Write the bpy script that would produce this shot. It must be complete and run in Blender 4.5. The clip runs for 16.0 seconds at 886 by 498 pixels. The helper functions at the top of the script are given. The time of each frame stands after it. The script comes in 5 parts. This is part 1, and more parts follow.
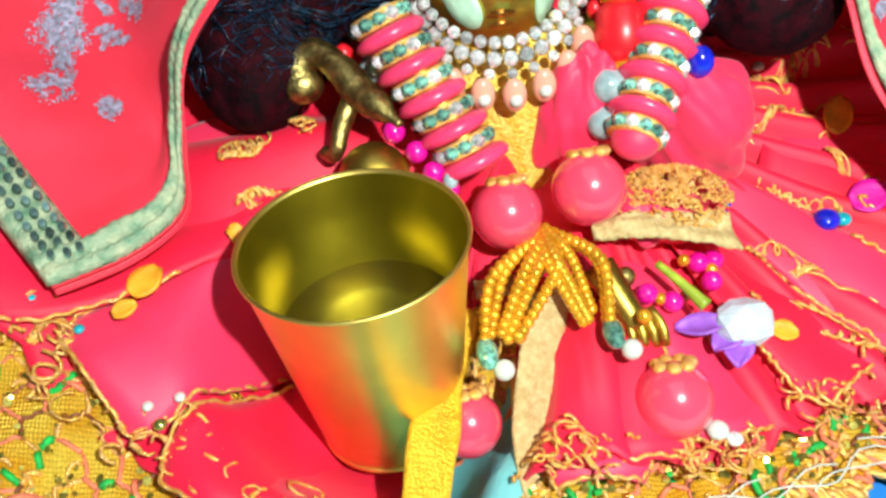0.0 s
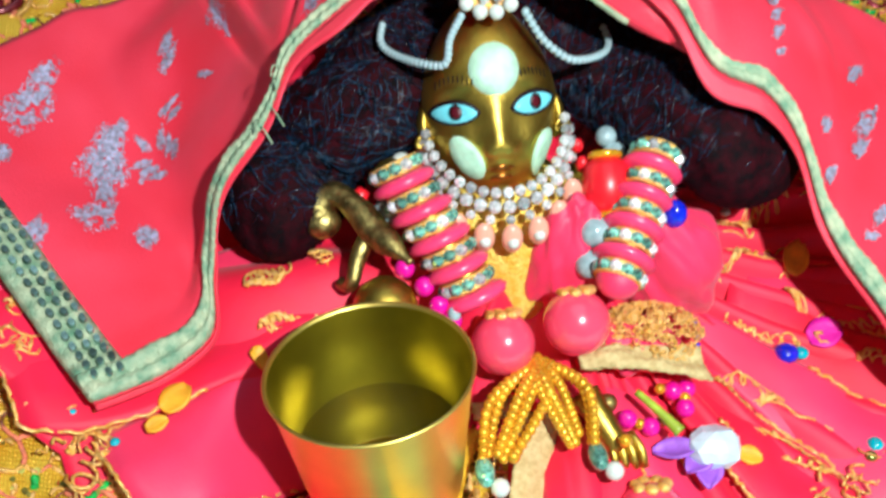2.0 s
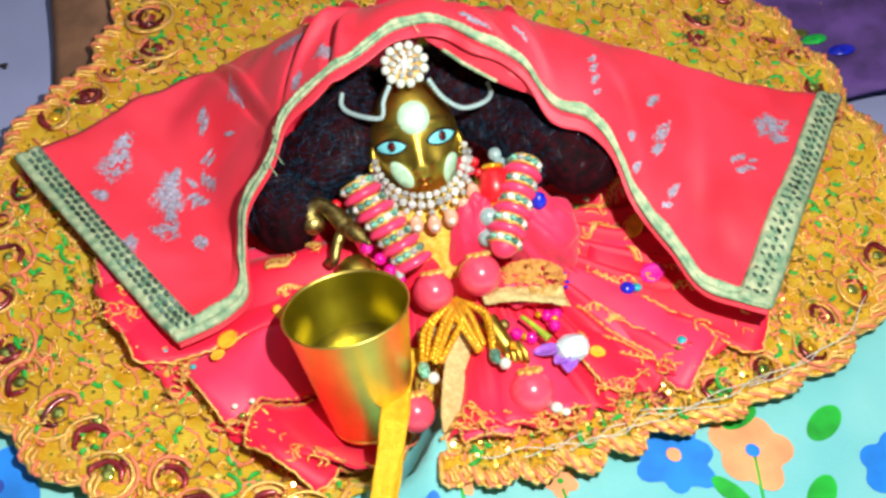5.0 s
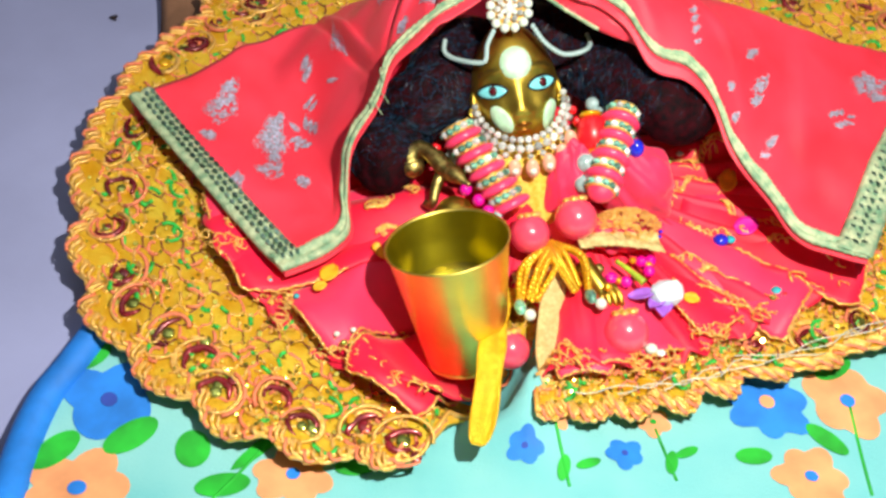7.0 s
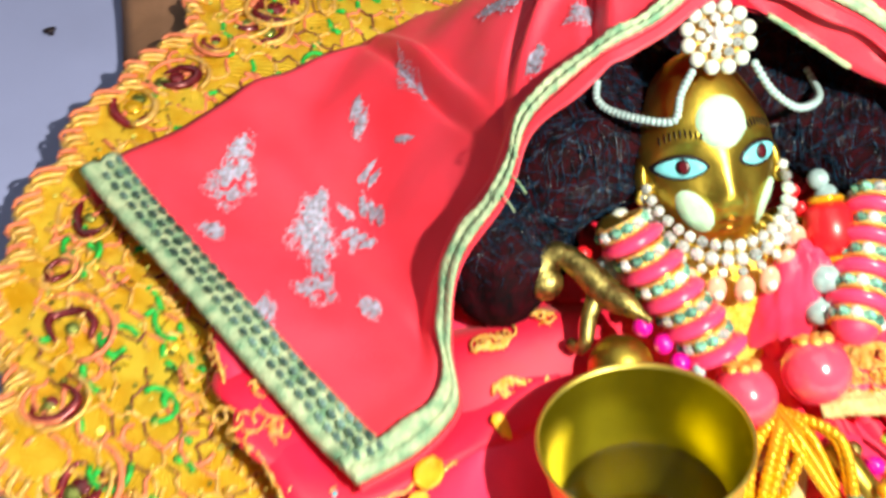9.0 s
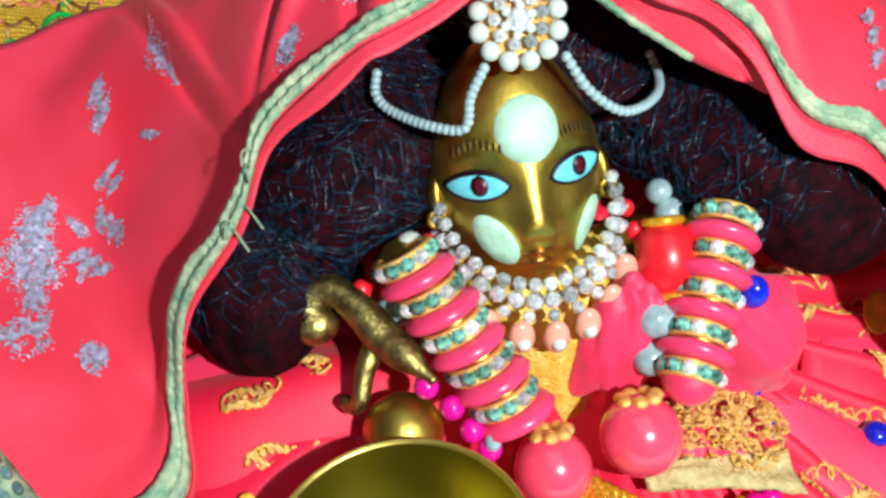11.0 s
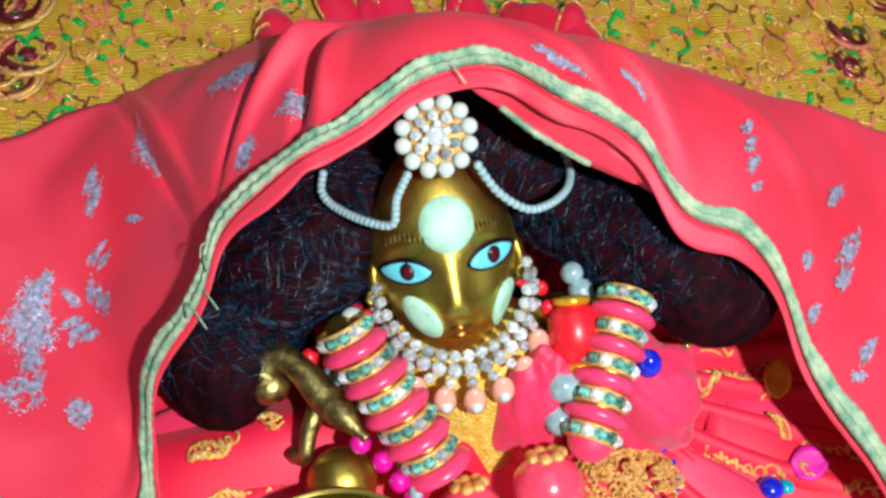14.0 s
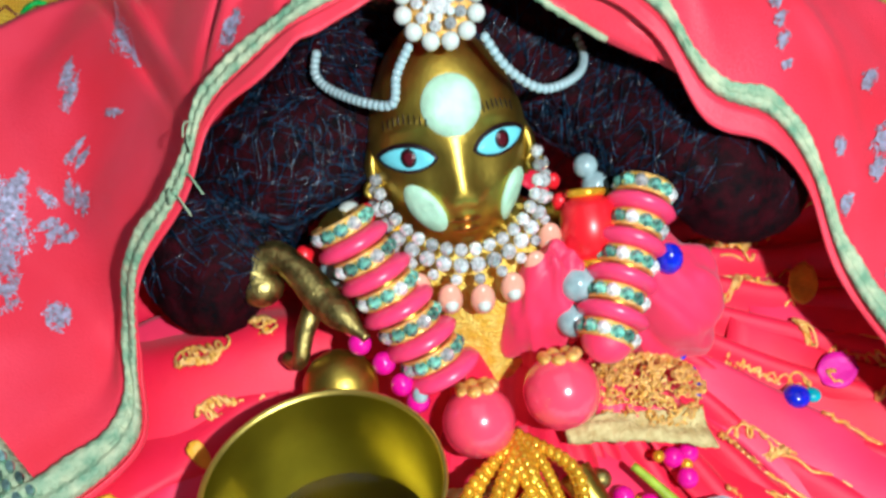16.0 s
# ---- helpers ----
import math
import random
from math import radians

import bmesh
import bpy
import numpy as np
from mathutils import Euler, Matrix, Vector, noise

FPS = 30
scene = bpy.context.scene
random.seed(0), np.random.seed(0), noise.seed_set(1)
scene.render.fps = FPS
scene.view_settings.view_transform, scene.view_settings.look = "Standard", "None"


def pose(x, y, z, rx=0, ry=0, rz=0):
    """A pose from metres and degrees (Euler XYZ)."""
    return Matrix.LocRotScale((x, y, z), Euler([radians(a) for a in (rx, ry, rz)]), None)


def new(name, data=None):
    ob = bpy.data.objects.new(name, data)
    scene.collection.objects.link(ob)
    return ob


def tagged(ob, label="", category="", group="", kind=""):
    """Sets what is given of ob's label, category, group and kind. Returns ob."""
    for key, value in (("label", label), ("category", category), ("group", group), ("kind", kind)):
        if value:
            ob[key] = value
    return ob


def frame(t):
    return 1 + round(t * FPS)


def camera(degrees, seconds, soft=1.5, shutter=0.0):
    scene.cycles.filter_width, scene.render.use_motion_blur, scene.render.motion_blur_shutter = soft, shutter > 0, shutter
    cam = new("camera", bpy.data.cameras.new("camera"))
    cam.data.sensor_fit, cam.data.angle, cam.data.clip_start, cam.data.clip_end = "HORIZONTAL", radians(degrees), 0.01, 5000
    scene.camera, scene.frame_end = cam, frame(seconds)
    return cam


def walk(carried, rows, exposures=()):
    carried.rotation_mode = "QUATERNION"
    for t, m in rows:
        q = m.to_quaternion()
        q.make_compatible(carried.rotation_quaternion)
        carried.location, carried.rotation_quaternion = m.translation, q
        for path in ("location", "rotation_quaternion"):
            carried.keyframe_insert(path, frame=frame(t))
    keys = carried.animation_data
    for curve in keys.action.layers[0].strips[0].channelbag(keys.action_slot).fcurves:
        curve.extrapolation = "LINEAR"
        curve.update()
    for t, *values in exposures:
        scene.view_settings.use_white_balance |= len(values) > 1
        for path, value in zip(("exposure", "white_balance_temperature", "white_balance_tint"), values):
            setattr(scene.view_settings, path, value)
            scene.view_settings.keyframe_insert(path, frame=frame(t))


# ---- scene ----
cam = camera(51.6, 16.0, soft=2.8, shutter=0.5)
ROWS = [
    (0.0, -0.0274, 0.0054, 0.1344, 49.98, 6.73, -5.93),
    (0.5, -0.0294, 0.0060, 0.1353, 51.32, 6.66, -6.26),
    (1.0, -0.0322, 0.0053, 0.1398, 52.69, 6.37, -6.02),
    (1.5, -0.0331, 0.0020, 0.1428, 54.23, 5.08, -6.29),
    (2.0, -0.0333, -0.0051, 0.1534, 55.58, 4.39, -6.46),
    (2.5, -0.0312, -0.0180, 0.1635, 58.22, 3.86, -6.98),
    (3.0, -0.0253, -0.0399, 0.1737, 59.18, 5.50, -5.91),
    (3.5, -0.0177, -0.0732, 0.1960, 58.90, 7.05, -7.27),
    (3.7, -0.0178, -0.0928, 0.1983, 58.25, 6.69, -8.00),
    (5.8, -0.0210, -0.1112, 0.2003, 56.72, 10.72, -7.06),
    (6.0, -0.0216, -0.1150, 0.1983, 57.24, 10.75, -5.95),
    (6.5, -0.0304, -0.1144, 0.1937, 58.10, 9.41, -4.76),
    (7.0, -0.0395, -0.1173, 0.1866, 58.12, 8.66, -4.60),
    (7.5, -0.0399, -0.1020, 0.1822, 56.15, 9.03, -5.02),
    (8.0, -0.0554, -0.0828, 0.1742, 56.70, 7.75, -5.84),
    (8.5, -0.0808, -0.0409, 0.1684, 57.51, 6.54, -7.06),
    (9.0, -0.0779, 0.0074, 0.1661, 56.15, 7.26, -8.11),
    (9.5, -0.0585, 0.0419, 0.1672, 54.40, 5.64, -10.81),
    (10.0, -0.0475, 0.0455, 0.1645, 51.64, 5.53, -10.60),
    (10.2, -0.0466, 0.0484, 0.1587, 50.69, 4.84, -11.15),
    (12.3, -0.0180, 0.0353, 0.1556, 50.40, 6.35, -9.76),
    (12.5, -0.0165, 0.0328, 0.1606, 50.89, 6.32, -9.81),
    (13.0, -0.0161, 0.0314, 0.1684, 51.39, 5.91, -9.81),
    (13.5, -0.0188, 0.0301, 0.1759, 52.60, 5.66, -9.39),
    (14.0, -0.0220, 0.0298, 0.1774, 52.53, 5.74, -9.19),
    (14.5, -0.0237, 0.0319, 0.1763, 52.24, 6.12, -9.28),
    (15.0, -0.0241, 0.0318, 0.1712, 51.74, 5.88, -9.42),
    (15.5, -0.0245, 0.0291, 0.1675, 51.29, 5.58, -9.60),
    (16.0, -0.0249, 0.0315, 0.1582, 50.53, 5.99, -9.55),
]
walk(cam, [(t, pose(*row)) for t, *row in ROWS],
     [(0.0, 0.03, 5950, 8), (2.5, -0.08, 5600, 10), (3.5, -0.10, 5600, 11), (5.8, 0.12, 6650, 10), (7.5, 0.15, 6700, 10), (8.0, 0.22, 6700, 9), (9.0, 0.56, 6800, 5), (9.5, 0.34, 6350, 7), (10.2, 0.08, 5850, 9), (12.5, -0.22, 5500, 9), (16.0, -0.18, 5500, 9)])

# ---- light ----
world = bpy.data.worlds.new("room_light")
scene.world = world
world.use_nodes = True
wn = world.node_tree.nodes
wn["Background"].inputs[0].default_value = (0.86, 0.90, 0.94, 1)
wn["Background"].inputs[1].default_value = 0.010
# unseen area light, added overhead as soft ambient fill
ambient_fill = new("ambient_fill", bpy.data.lights.new("ambient_fill", "AREA"))
ambient_fill.location = (0.1, -0.2, 1.86)
ambient_fill.data.energy, ambient_fill.data.size, ambient_fill.data.color = 4.8, 1.4, (0.92, 0.96, 1.0)
flash = new("flash_lamp", bpy.data.lights.new("flash_lamp", "POINT"))
flash.location = (0.045, -0.055, 0.226)
flash.data.energy, flash.data.shadow_soft_size, flash.data.color = 5.4, 0.005, (1.0, 0.96, 0.84)


# ---- materials ----
def material(name, color, rough=0.6, metal=0.0, spread=0.12, scale=120.0, bump=0.0, bscale=900.0, second=None,
             sheen=0.0, coat=0.0, spec=0.5, each=0.0, transmission=0.0, cut=0.5):
    """Colour that varies at a broad and a fine scale, with a fine relief."""
    m = bpy.data.materials.new(name)
    m.use_nodes = True
    nt = m.node_tree
    N, L = nt.nodes, nt.links
    b = N["Principled BSDF"]
    co = N.new("ShaderNodeTexCoord")
    broad = N.new("ShaderNodeTexNoise")
    broad.inputs["Scale"].default_value, broad.inputs["Detail"].default_value = scale, 5
    L.new(co.outputs["Object"], broad.inputs["Vector"])
    ramp = N.new("ShaderNodeValToRGB")
    lo = [max(0, c * (1 - spread * 1.6)) for c in color]
    hi = [min(1, c * (1 + spread)) for c in color]
    if second:
        lo, hi = color, second
    ramp.color_ramp.elements[0].position, ramp.color_ramp.elements[1].position = cut - 0.18, cut + 0.18
    ramp.color_ramp.elements[0].color, ramp.color_ramp.elements[1].color = (*lo, 1), (*hi, 1)
    L.new(broad.outputs[0], ramp.inputs[0])
    out = ramp.outputs[0]
    if each:
        info = N.new("ShaderNodeObjectInfo")
        hsv = N.new("ShaderNodeHueSaturation")
        mr = N.new("ShaderNodeMapRange")
        mr.inputs[3].default_value, mr.inputs[4].default_value = 1 - each, 1 + each
        L.new(info.outputs["Random"], mr.inputs[0])
        L.new(mr.outputs[0], hsv.inputs["Value"])
        L.new(out, hsv.inputs["Color"])
        out = hsv.outputs[0]
    L.new(out, b.inputs["Base Color"])
    b.inputs["Roughness"].default_value, b.inputs["Metallic"].default_value = rough, metal
    b.inputs["Specular IOR Level"].default_value = spec
    b.inputs["Sheen Weight"].default_value, b.inputs["Coat Weight"].default_value = sheen, coat
    b.inputs["Transmission Weight"].default_value = transmission
    if bump:
        fine = N.new("ShaderNodeTexNoise")
        fine.inputs["Scale"].default_value, fine.inputs["Detail"].default_value = bscale, 4
        L.new(co.outputs["Object"], fine.inputs["Vector"])
        bn = N.new("ShaderNodeBump")
        bn.inputs["Strength"].default_value, bn.inputs["Distance"].default_value = bump, 0.0006
        L.new(fine.outputs[0], bn.inputs["Height"])
        L.new(bn.outputs[0], b.inputs["Normal"])
    return m


PINK = material("pink_satin", (0.72, 0.002, 0.030), 0.58, scale=60, bump=0.15, bscale=2600, sheen=0.1, second=(0.82, 0.006, 0.060))
ROSE = material("rose_satin", (0.86, 0.030, 0.11), 0.52, spread=0.10, scale=60, bump=0.15, bscale=2600, sheen=0.15)
VEIL = material("coral_veil_cloth", (0.79, 0.024, 0.050), 0.46, scale=45, bump=0.35, bscale=2600, sheen=0.06, second=(0.86, 0.044, 0.090))
SILVER = material("silver_foil_print", (0.58, 0.56, 0.74), 0.36, 0.45, spread=0.3, scale=900)
TRIM = material("pale_sequin_trim", (0.16, 0.33, 0.20), 0.5, 0.1, scale=300, bump=0.9, bscale=1500, second=(0.54, 0.60, 0.38))
HAIR = material("black_hair", (0.0015, 0.0015, 0.0025), 0.75, second=(0.030, 0.001, 0.004), scale=380, bump=0.6, bscale=1200, spec=0.08)
STRAND = material("hair_strand", (0.008, 0.030, 0.065), 0.26, spread=0.6, scale=600, spec=0.42)
BRASS = material("polished_brass", (0.57, 0.41, 0.065), 0.40, 1.0, spread=0.2, scale=130, bump=0.14, bscale=700)
OLDBRASS = material("darkened_brass", (0.42, 0.34, 0.11), 0.44, 1.0, spread=0.4, scale=420, bump=0.4, bscale=1100)
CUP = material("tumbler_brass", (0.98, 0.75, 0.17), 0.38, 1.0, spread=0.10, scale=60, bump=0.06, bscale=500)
# same brass as the outside, darkened to paint in the shade within the cup
CUPSHADE = material("tumbler_shaded_brass", (0.37, 0.31, 0.015), 0.42, 1.0, spread=0.15, scale=60, bump=0.08, bscale=500)
PEARL_PINK = material("pink_pearl", (0.88, 0.065, 0.13), 0.24, spread=0.06, scale=90, coat=1.0)
PEARL_WHITE = material("white_pearl", (0.62, 0.68, 0.62), 0.22, spread=0.05, scale=500, coat=0.6)
PEARL_GREY = material("grey_pearl", (0.34, 0.48, 0.50), 0.2, spread=0.2, scale=300, coat=0.7)
MAGENTA = material("magenta_bead", (0.80, 0.004, 0.32), 0.15, spread=0.1, scale=200, coat=0.8)
MAGSILK = material("magenta_silk", (0.72, 0.004, 0.34), 0.55, spread=0.12, scale=300, bump=0.3)
HOTPINK = material("hot_pink_bangle", (0.88, 0.05, 0.16), 0.28, spread=0.08, scale=150, each=0.08)
CRYSTAL = material("clear_crystal", (0.78, 0.87, 0.84), 0.08, 0.35, spread=0.3, scale=1200, coat=1.0, each=0.5)
GREENCRYSTAL = material("pale_green_crystal", (0.20, 0.52, 0.40), 0.10, 0.35, spread=0.5, scale=1200, coat=1.0, each=0.5)
GOLDWIRE = material("gold_thread", (0.88, 0.48, 0.05), 0.34, 0.55, scale=900, bump=0.6, bscale=2500, second=(0.92, 0.60, 0.24))
GOLDBEAD = material("gold_bead", (0.80, 0.42, 0.015), 0.18, 0.55, spread=0.15, scale=300, coat=0.5, each=0.15)
GREENTHREAD = material("green_thread", (0.015, 0.46, 0.06), 0.45, spread=0.3, scale=600, bump=0.5, bscale=2500)
SALMON = material("salmon_thread", (0.80, 0.22, 0.11), 0.5, spread=0.2, scale=600, bump=0.5, bscale=2500)
MAROON = material("maroon_sequin", (0.20, 0.012, 0.02), 0.25, 0.3, spread=0.3, scale=500, coat=0.5, each=0.4)
BROWNTHREAD = material("brown_thread", (0.22, 0.06, 0.02), 0.5, spread=0.3, scale=600)
GLITTER = material("gold_glitter", (0.96, 0.74, 0.14), 0.16, 0.9, spread=0.25, scale=900)
SEQUIN = material("green_gold_sequin", (0.45, 0.50, 0.12), 0.15, 0.85, spread=0.25, scale=500, each=0.4)
MIRROR = material("mirror_sequin", (0.26, 0.42, 0.36), 0.30, 0.9, spread=0.3, scale=700, each=0.5)
RED = material("red_faceted_bead", (0.78, 0.01, 0.02), 0.34, spread=0.15, scale=200, coat=0.3)
YELLOW = material("yellow_silk", (0.86, 0.42, 0.02), 0.45, spread=0.15, scale=300, bump=0.4, bscale=2000)
BODICE = material("yellow_gold_lace", (0.80, 0.48, 0.02), 0.36, 0.25, scale=600, bump=1.0, bscale=1500, second=(0.94, 0.76, 0.16))
BLUEBEAD = material("blue_bead", (0.01, 0.02, 0.62), 0.2, spread=0.3, scale=300, coat=0.6)
TEALBEAD = material("teal_bead", (0.02, 0.42, 0.50), 0.2, spread=0.3, scale=300, coat=0.6)
PURPLE = material("purple_petal", (0.36, 0.12, 0.66), 0.5, spread=0.15, scale=300, bump=0.3)
BUD = material("white_bud", (0.60, 0.72, 0.80), 0.4, spread=0.1, scale=200, bump=0.2)
STEM = material("green_stem", (0.34, 0.46, 0.03), 0.4, spread=0.25, scale=300)
RIBBON = material("gold_net_ribbon", (0.58, 0.42, 0.16), 0.45, 0.2, scale=700, bump=1.0, bscale=2200, second=(0.78, 0.64, 0.30))
BRIGHTRIBBON = material("bright_gold_ribbon", (0.82, 0.46, 0.01), 0.36, 0.5, scale=500, bump=0.9, bscale=1800, second=(0.86, 0.56, 0.03))
MINT = material("pale_green_paste", (0.50, 0.78, 0.56), 0.55, spread=0.12, scale=300, bump=0.3, bscale=900)
EYEWHITE = material("eye_enamel", (0.20, 0.68, 0.76), 0.25, spread=0.08, scale=300)
EYEDARK = material("eye_paint", (0.012, 0.004, 0.006), 0.3, spread=0.2, scale=300)
PUPIL = material("pupil_paint", (0.10, 0.008, 0.015), 0.25, spread=0.2, scale=300)
LIP = material("coppery_brass", (0.56, 0.24, 0.05), 0.3, 1.0, spread=0.1, scale=200)
SHEET = material("pale_blue_sheet", (0.13, 0.47, 0.52), 0.75, scale=18, bump=0.3, bscale=1200, second=(0.24, 0.58, 0.60))
BLUE = material("blue_print", (0.01, 0.20, 0.74), 0.65, spread=0.15, scale=90)
DARKBLUE = material("dark_blue_print", (0.02, 0.06, 0.40), 0.65, spread=0.15, scale=90)
PEACH = material("peach_print", (0.78, 0.33, 0.15), 0.65, spread=0.12, scale=90)
GREEN = material("green_print", (0.01, 0.40, 0.03), 0.65, spread=0.25, scale=90)
PANEL = material("lavender_wall_paint", (0.30, 0.33, 0.58), 0.7, spread=0.08, scale=14, bump=0.15, bscale=300)
TAN = material("tan_wood", (0.24, 0.12, 0.07), 0.6, spread=0.25, scale=60, bump=0.4, bscale=400)
VIOLET = material("violet_cloth", (0.09, 0.04, 0.20), 0.6, spread=0.3, scale=80, bump=0.3, bscale=900)


def brocade():
    """Gold cloth of fine woven lines, with broad changes between yellow and orange gold."""
    m = material("gold_brocade", (0.82, 0.41, 0.010), 0.35, 0.32, scale=130, second=(0.98, 0.72, 0.07))
    N, L = m.node_tree.nodes, m.node_tree.links
    co, height = N.new("ShaderNodeTexCoord"), N.new("ShaderNodeMath")
    height.operation = "ADD"
    for n, axis in enumerate("XY"):
        w = N.new("ShaderNodeTexWave")
        w.bands_direction = axis
        w.inputs["Scale"].default_value, w.inputs["Distortion"].default_value = (520, 380)[n], 4.0
        L.new(co.outputs["Object"], w.inputs["Vector"])
        L.new(w.outputs[1], height.inputs[n])
    bn = N.new("ShaderNodeBump")
    bn.inputs["Strength"].default_value, bn.inputs["Distance"].default_value = 0.7, 0.0005
    L.new(height.outputs[0], bn.inputs["Height"])
    L.new(bn.outputs[0], N["Principled BSDF"].inputs["Normal"])
    return m


GOLDCLOTH = brocade()


def water():
    # brown tint paints in the shade over the tumbler's bottom
    m = material("water", (0.42, 0.36, 0.20), 0.02, spread=0.0, transmission=1.0)
    m.node_tree.nodes["Principled BSDF"].inputs["IOR"].default_value = 1.33
    return m


SHADEDWATER = water()


# ---- shapes ----
def S(x, y, reach=0.032):
    """Height of the spread skirt's bed at a place of the plan."""
    d = y - 0.12
    dip = 0.026 * max(0.0, 1 - ((x + 0.041) ** 2 + (y - 0.1208) ** 2) / reach ** 2)
    for cx, cy, w, deep in ((-0.085, 0.19, 0.028, 0.010), (-0.086, 0.152, 0.020, 0.007), (0.050, 0.146, 0.028, 0.005)):
        dip += deep * math.exp(-((x - cx) ** 2 + (y - cy) ** 2) / w ** 2)
    return 0.0026 - 0.16 * x + 0.43 * d + 0.45 * x * x + 0.06 * x * d + (0.5 if d > 0 else 3.0) * d * d - dip


def on(x, y, h=0.0):
    return Vector((x, y, S(x, y) + h))


def raw(name, verts, faces, mats, parent=None, label="", smooth=True, slots=None):
    me = bpy.data.meshes.new(name)
    me.from_pydata([tuple(v) for v in verts], [], faces)
    for m in mats if isinstance(mats, (list, tuple)) else [mats]:
        me.materials.append(m)
    me.polygons.foreach_set("use_smooth", [smooth] * len(me.polygons))
    if slots:
        me.polygons.foreach_set("material_index", slots)
    me.update()
    ob = new(name, me)
    ob.parent = parent
    if label:
        ob["label"] = label
    return ob


def part(name, bm, mat, parent, label="", smooth=True):
    me = bpy.data.meshes.new(name)
    bmesh.ops.recalc_face_normals(bm, faces=bm.faces)
    bm.to_mesh(me)
    bm.free()
    me.materials.append(mat)
    me.polygons.foreach_set("use_smooth", [smooth] * len(me.polygons))
    ob = new(name, me)
    ob.parent = parent
    if label:
        ob["label"] = label
    return ob


def thing(name, label, category, group="", kind=""):
    return tagged(new(name), label, category, group, kind)


def spline(ctrl, n, closed=False):
    """Points at even steps along a smooth curve through the control points."""
    c = [Vector(p) for p in ctrl]
    m = len(c)
    out = []
    segs = m if closed else m - 1
    for i in range(segs):
        if closed:
            p0, p1, p2, p3 = c[i - 1], c[i], c[(i + 1) % m], c[(i + 2) % m]
        else:
            p0, p1, p2, p3 = c[max(i - 1, 0)], c[i], c[i + 1], c[min(i + 2, m - 1)]
        for k in range(16):
            t = k / 16
            out.append(0.5 * ((2 * p1) + (p2 - p0) * t + (2 * p0 - 5 * p1 + 4 * p2 - p3) * t * t + (3 * p1 - p0 - 3 * p2 + p3) * t ** 3))
    out.append(c[0].copy() if closed else c[-1].copy())
    d = [0.0]
    for a, b in zip(out, out[1:]):
        d.append(d[-1] + (b - a).length)
    res, j = [], 0
    for k in range(n):
        want = d[-1] * k / (n if closed else n - 1)
        while j < len(d) - 2 and d[j + 1] < want:
            j += 1
        f = (want - d[j]) / max(d[j + 1] - d[j], 1e-9)
        res.append(out[j].lerp(out[j + 1], min(f, 1)))
    return res


def tube_data(pts, radius, sides=8, closed=False):
    verts, faces, n = [], [], len(pts)
    up = Vector((0.13, 0.2, 0.97))
    for i, p in enumerate(pts):
        a, b = (pts[i - 1], pts[(i + 1) % n]) if closed else (pts[max(i - 1, 0)], pts[min(i + 1, n - 1)])
        t = (b - a).normalized()
        s = t.cross(up).normalized()
        u = s.cross(t)
        r = radius(i / max(n - 1, 1)) if callable(radius) else radius
        for k in range(sides):
            w = 2 * math.pi * k / sides
            verts.append(p + r * (math.cos(w) * s + math.sin(w) * u))
    for i in range(n if closed else n - 1):
        j = (i + 1) % n
        for k in range(sides):
            l = (k + 1) % sides
            faces.append((i * sides + k, i * sides + l, j * sides + l, j * sides + k))
    if not closed:
        faces += [tuple(range(sides))[::-1], tuple((n - 1) * sides + k for k in range(sides))]
    return verts, faces


def tube(name, pts, radius, mat, parent=None, label="", sides=8, closed=False):
    return raw(name, *tube_data(pts, radius, sides, closed), mat, parent, label)


def grid_data(rows_of_points, closed=False):
    nv, nu = len(rows_of_points), len(rows_of_points[0])
    verts = [p for row in rows_of_points for p in row]
    faces = []
    for j in range(nv - 1):
        for i in range(nu if closed else nu - 1):
            k = (i + 1) % nu
            faces.append((j * nu + i, j * nu + k, (j + 1) * nu + k, (j + 1) * nu + i))
    return verts, faces


def thicken(ob, depth, offset=-1.0):
    m = ob.modifiers.new("thickness", "SOLIDIFY")
    m.thickness, m.offset = depth, offset
    return ob


_balls = {}


def ball_mesh(kind, r, mat, squash=(1, 1, 1), seg=16):
    key = (kind, r, mat.name, squash, seg)
    if key not in _balls:
        bm = bmesh.new()
        bmesh.ops.create_uvsphere(bm, u_segments=seg, v_segments=max(6, seg // 2 + 1), radius=r, matrix=Matrix.Diagonal((*squash, 1)))
        me = bpy.data.meshes.new(kind)
        bm.to_mesh(me)
        bm.free()
        me.materials.append(mat)
        me.polygons.foreach_set("use_smooth", [True] * len(me.polygons))
        _balls[key] = me
    return _balls[key]


def ball(name, place, r, mat, parent=None, squash=(1, 1, 1), seg=16, turn=None, label=""):
    ob = new(name, ball_mesh(name, r, mat, squash, seg))
    ob.matrix_world = Matrix.Translation(place) @ (turn or Matrix())
    ob.parent = parent
    if label:
        ob["label"] = label
    return ob


def lathe(profile, seg=64):
    rows = [[Vector((r * math.cos(2 * math.pi * k / seg), r * math.sin(2 * math.pi * k / seg), z)) for k in range(seg)] for r, z in profile]
    return grid_data(rows, closed=True)


def noise2(x, y, s, seed=0.0):
    return noise.noise(Vector((x * s, y * s, seed)))


# ---- setting ----
OUT_A = [0, 25, 40, 50, 75, 90, 120, 133, 152, 166, 180, 192, 201, 210, 224, 238, 241, 243.5, 253, 256, 276, 298, 317, 330, 345, 360]
OUT_R = [.162, .160, .161, .165, .160, .156, .152, .148, .134, .147, .158, .160, .162, .155, .142, .126, .116, .057, .057, .092, .090, .092, .110, .130, .150, .162]
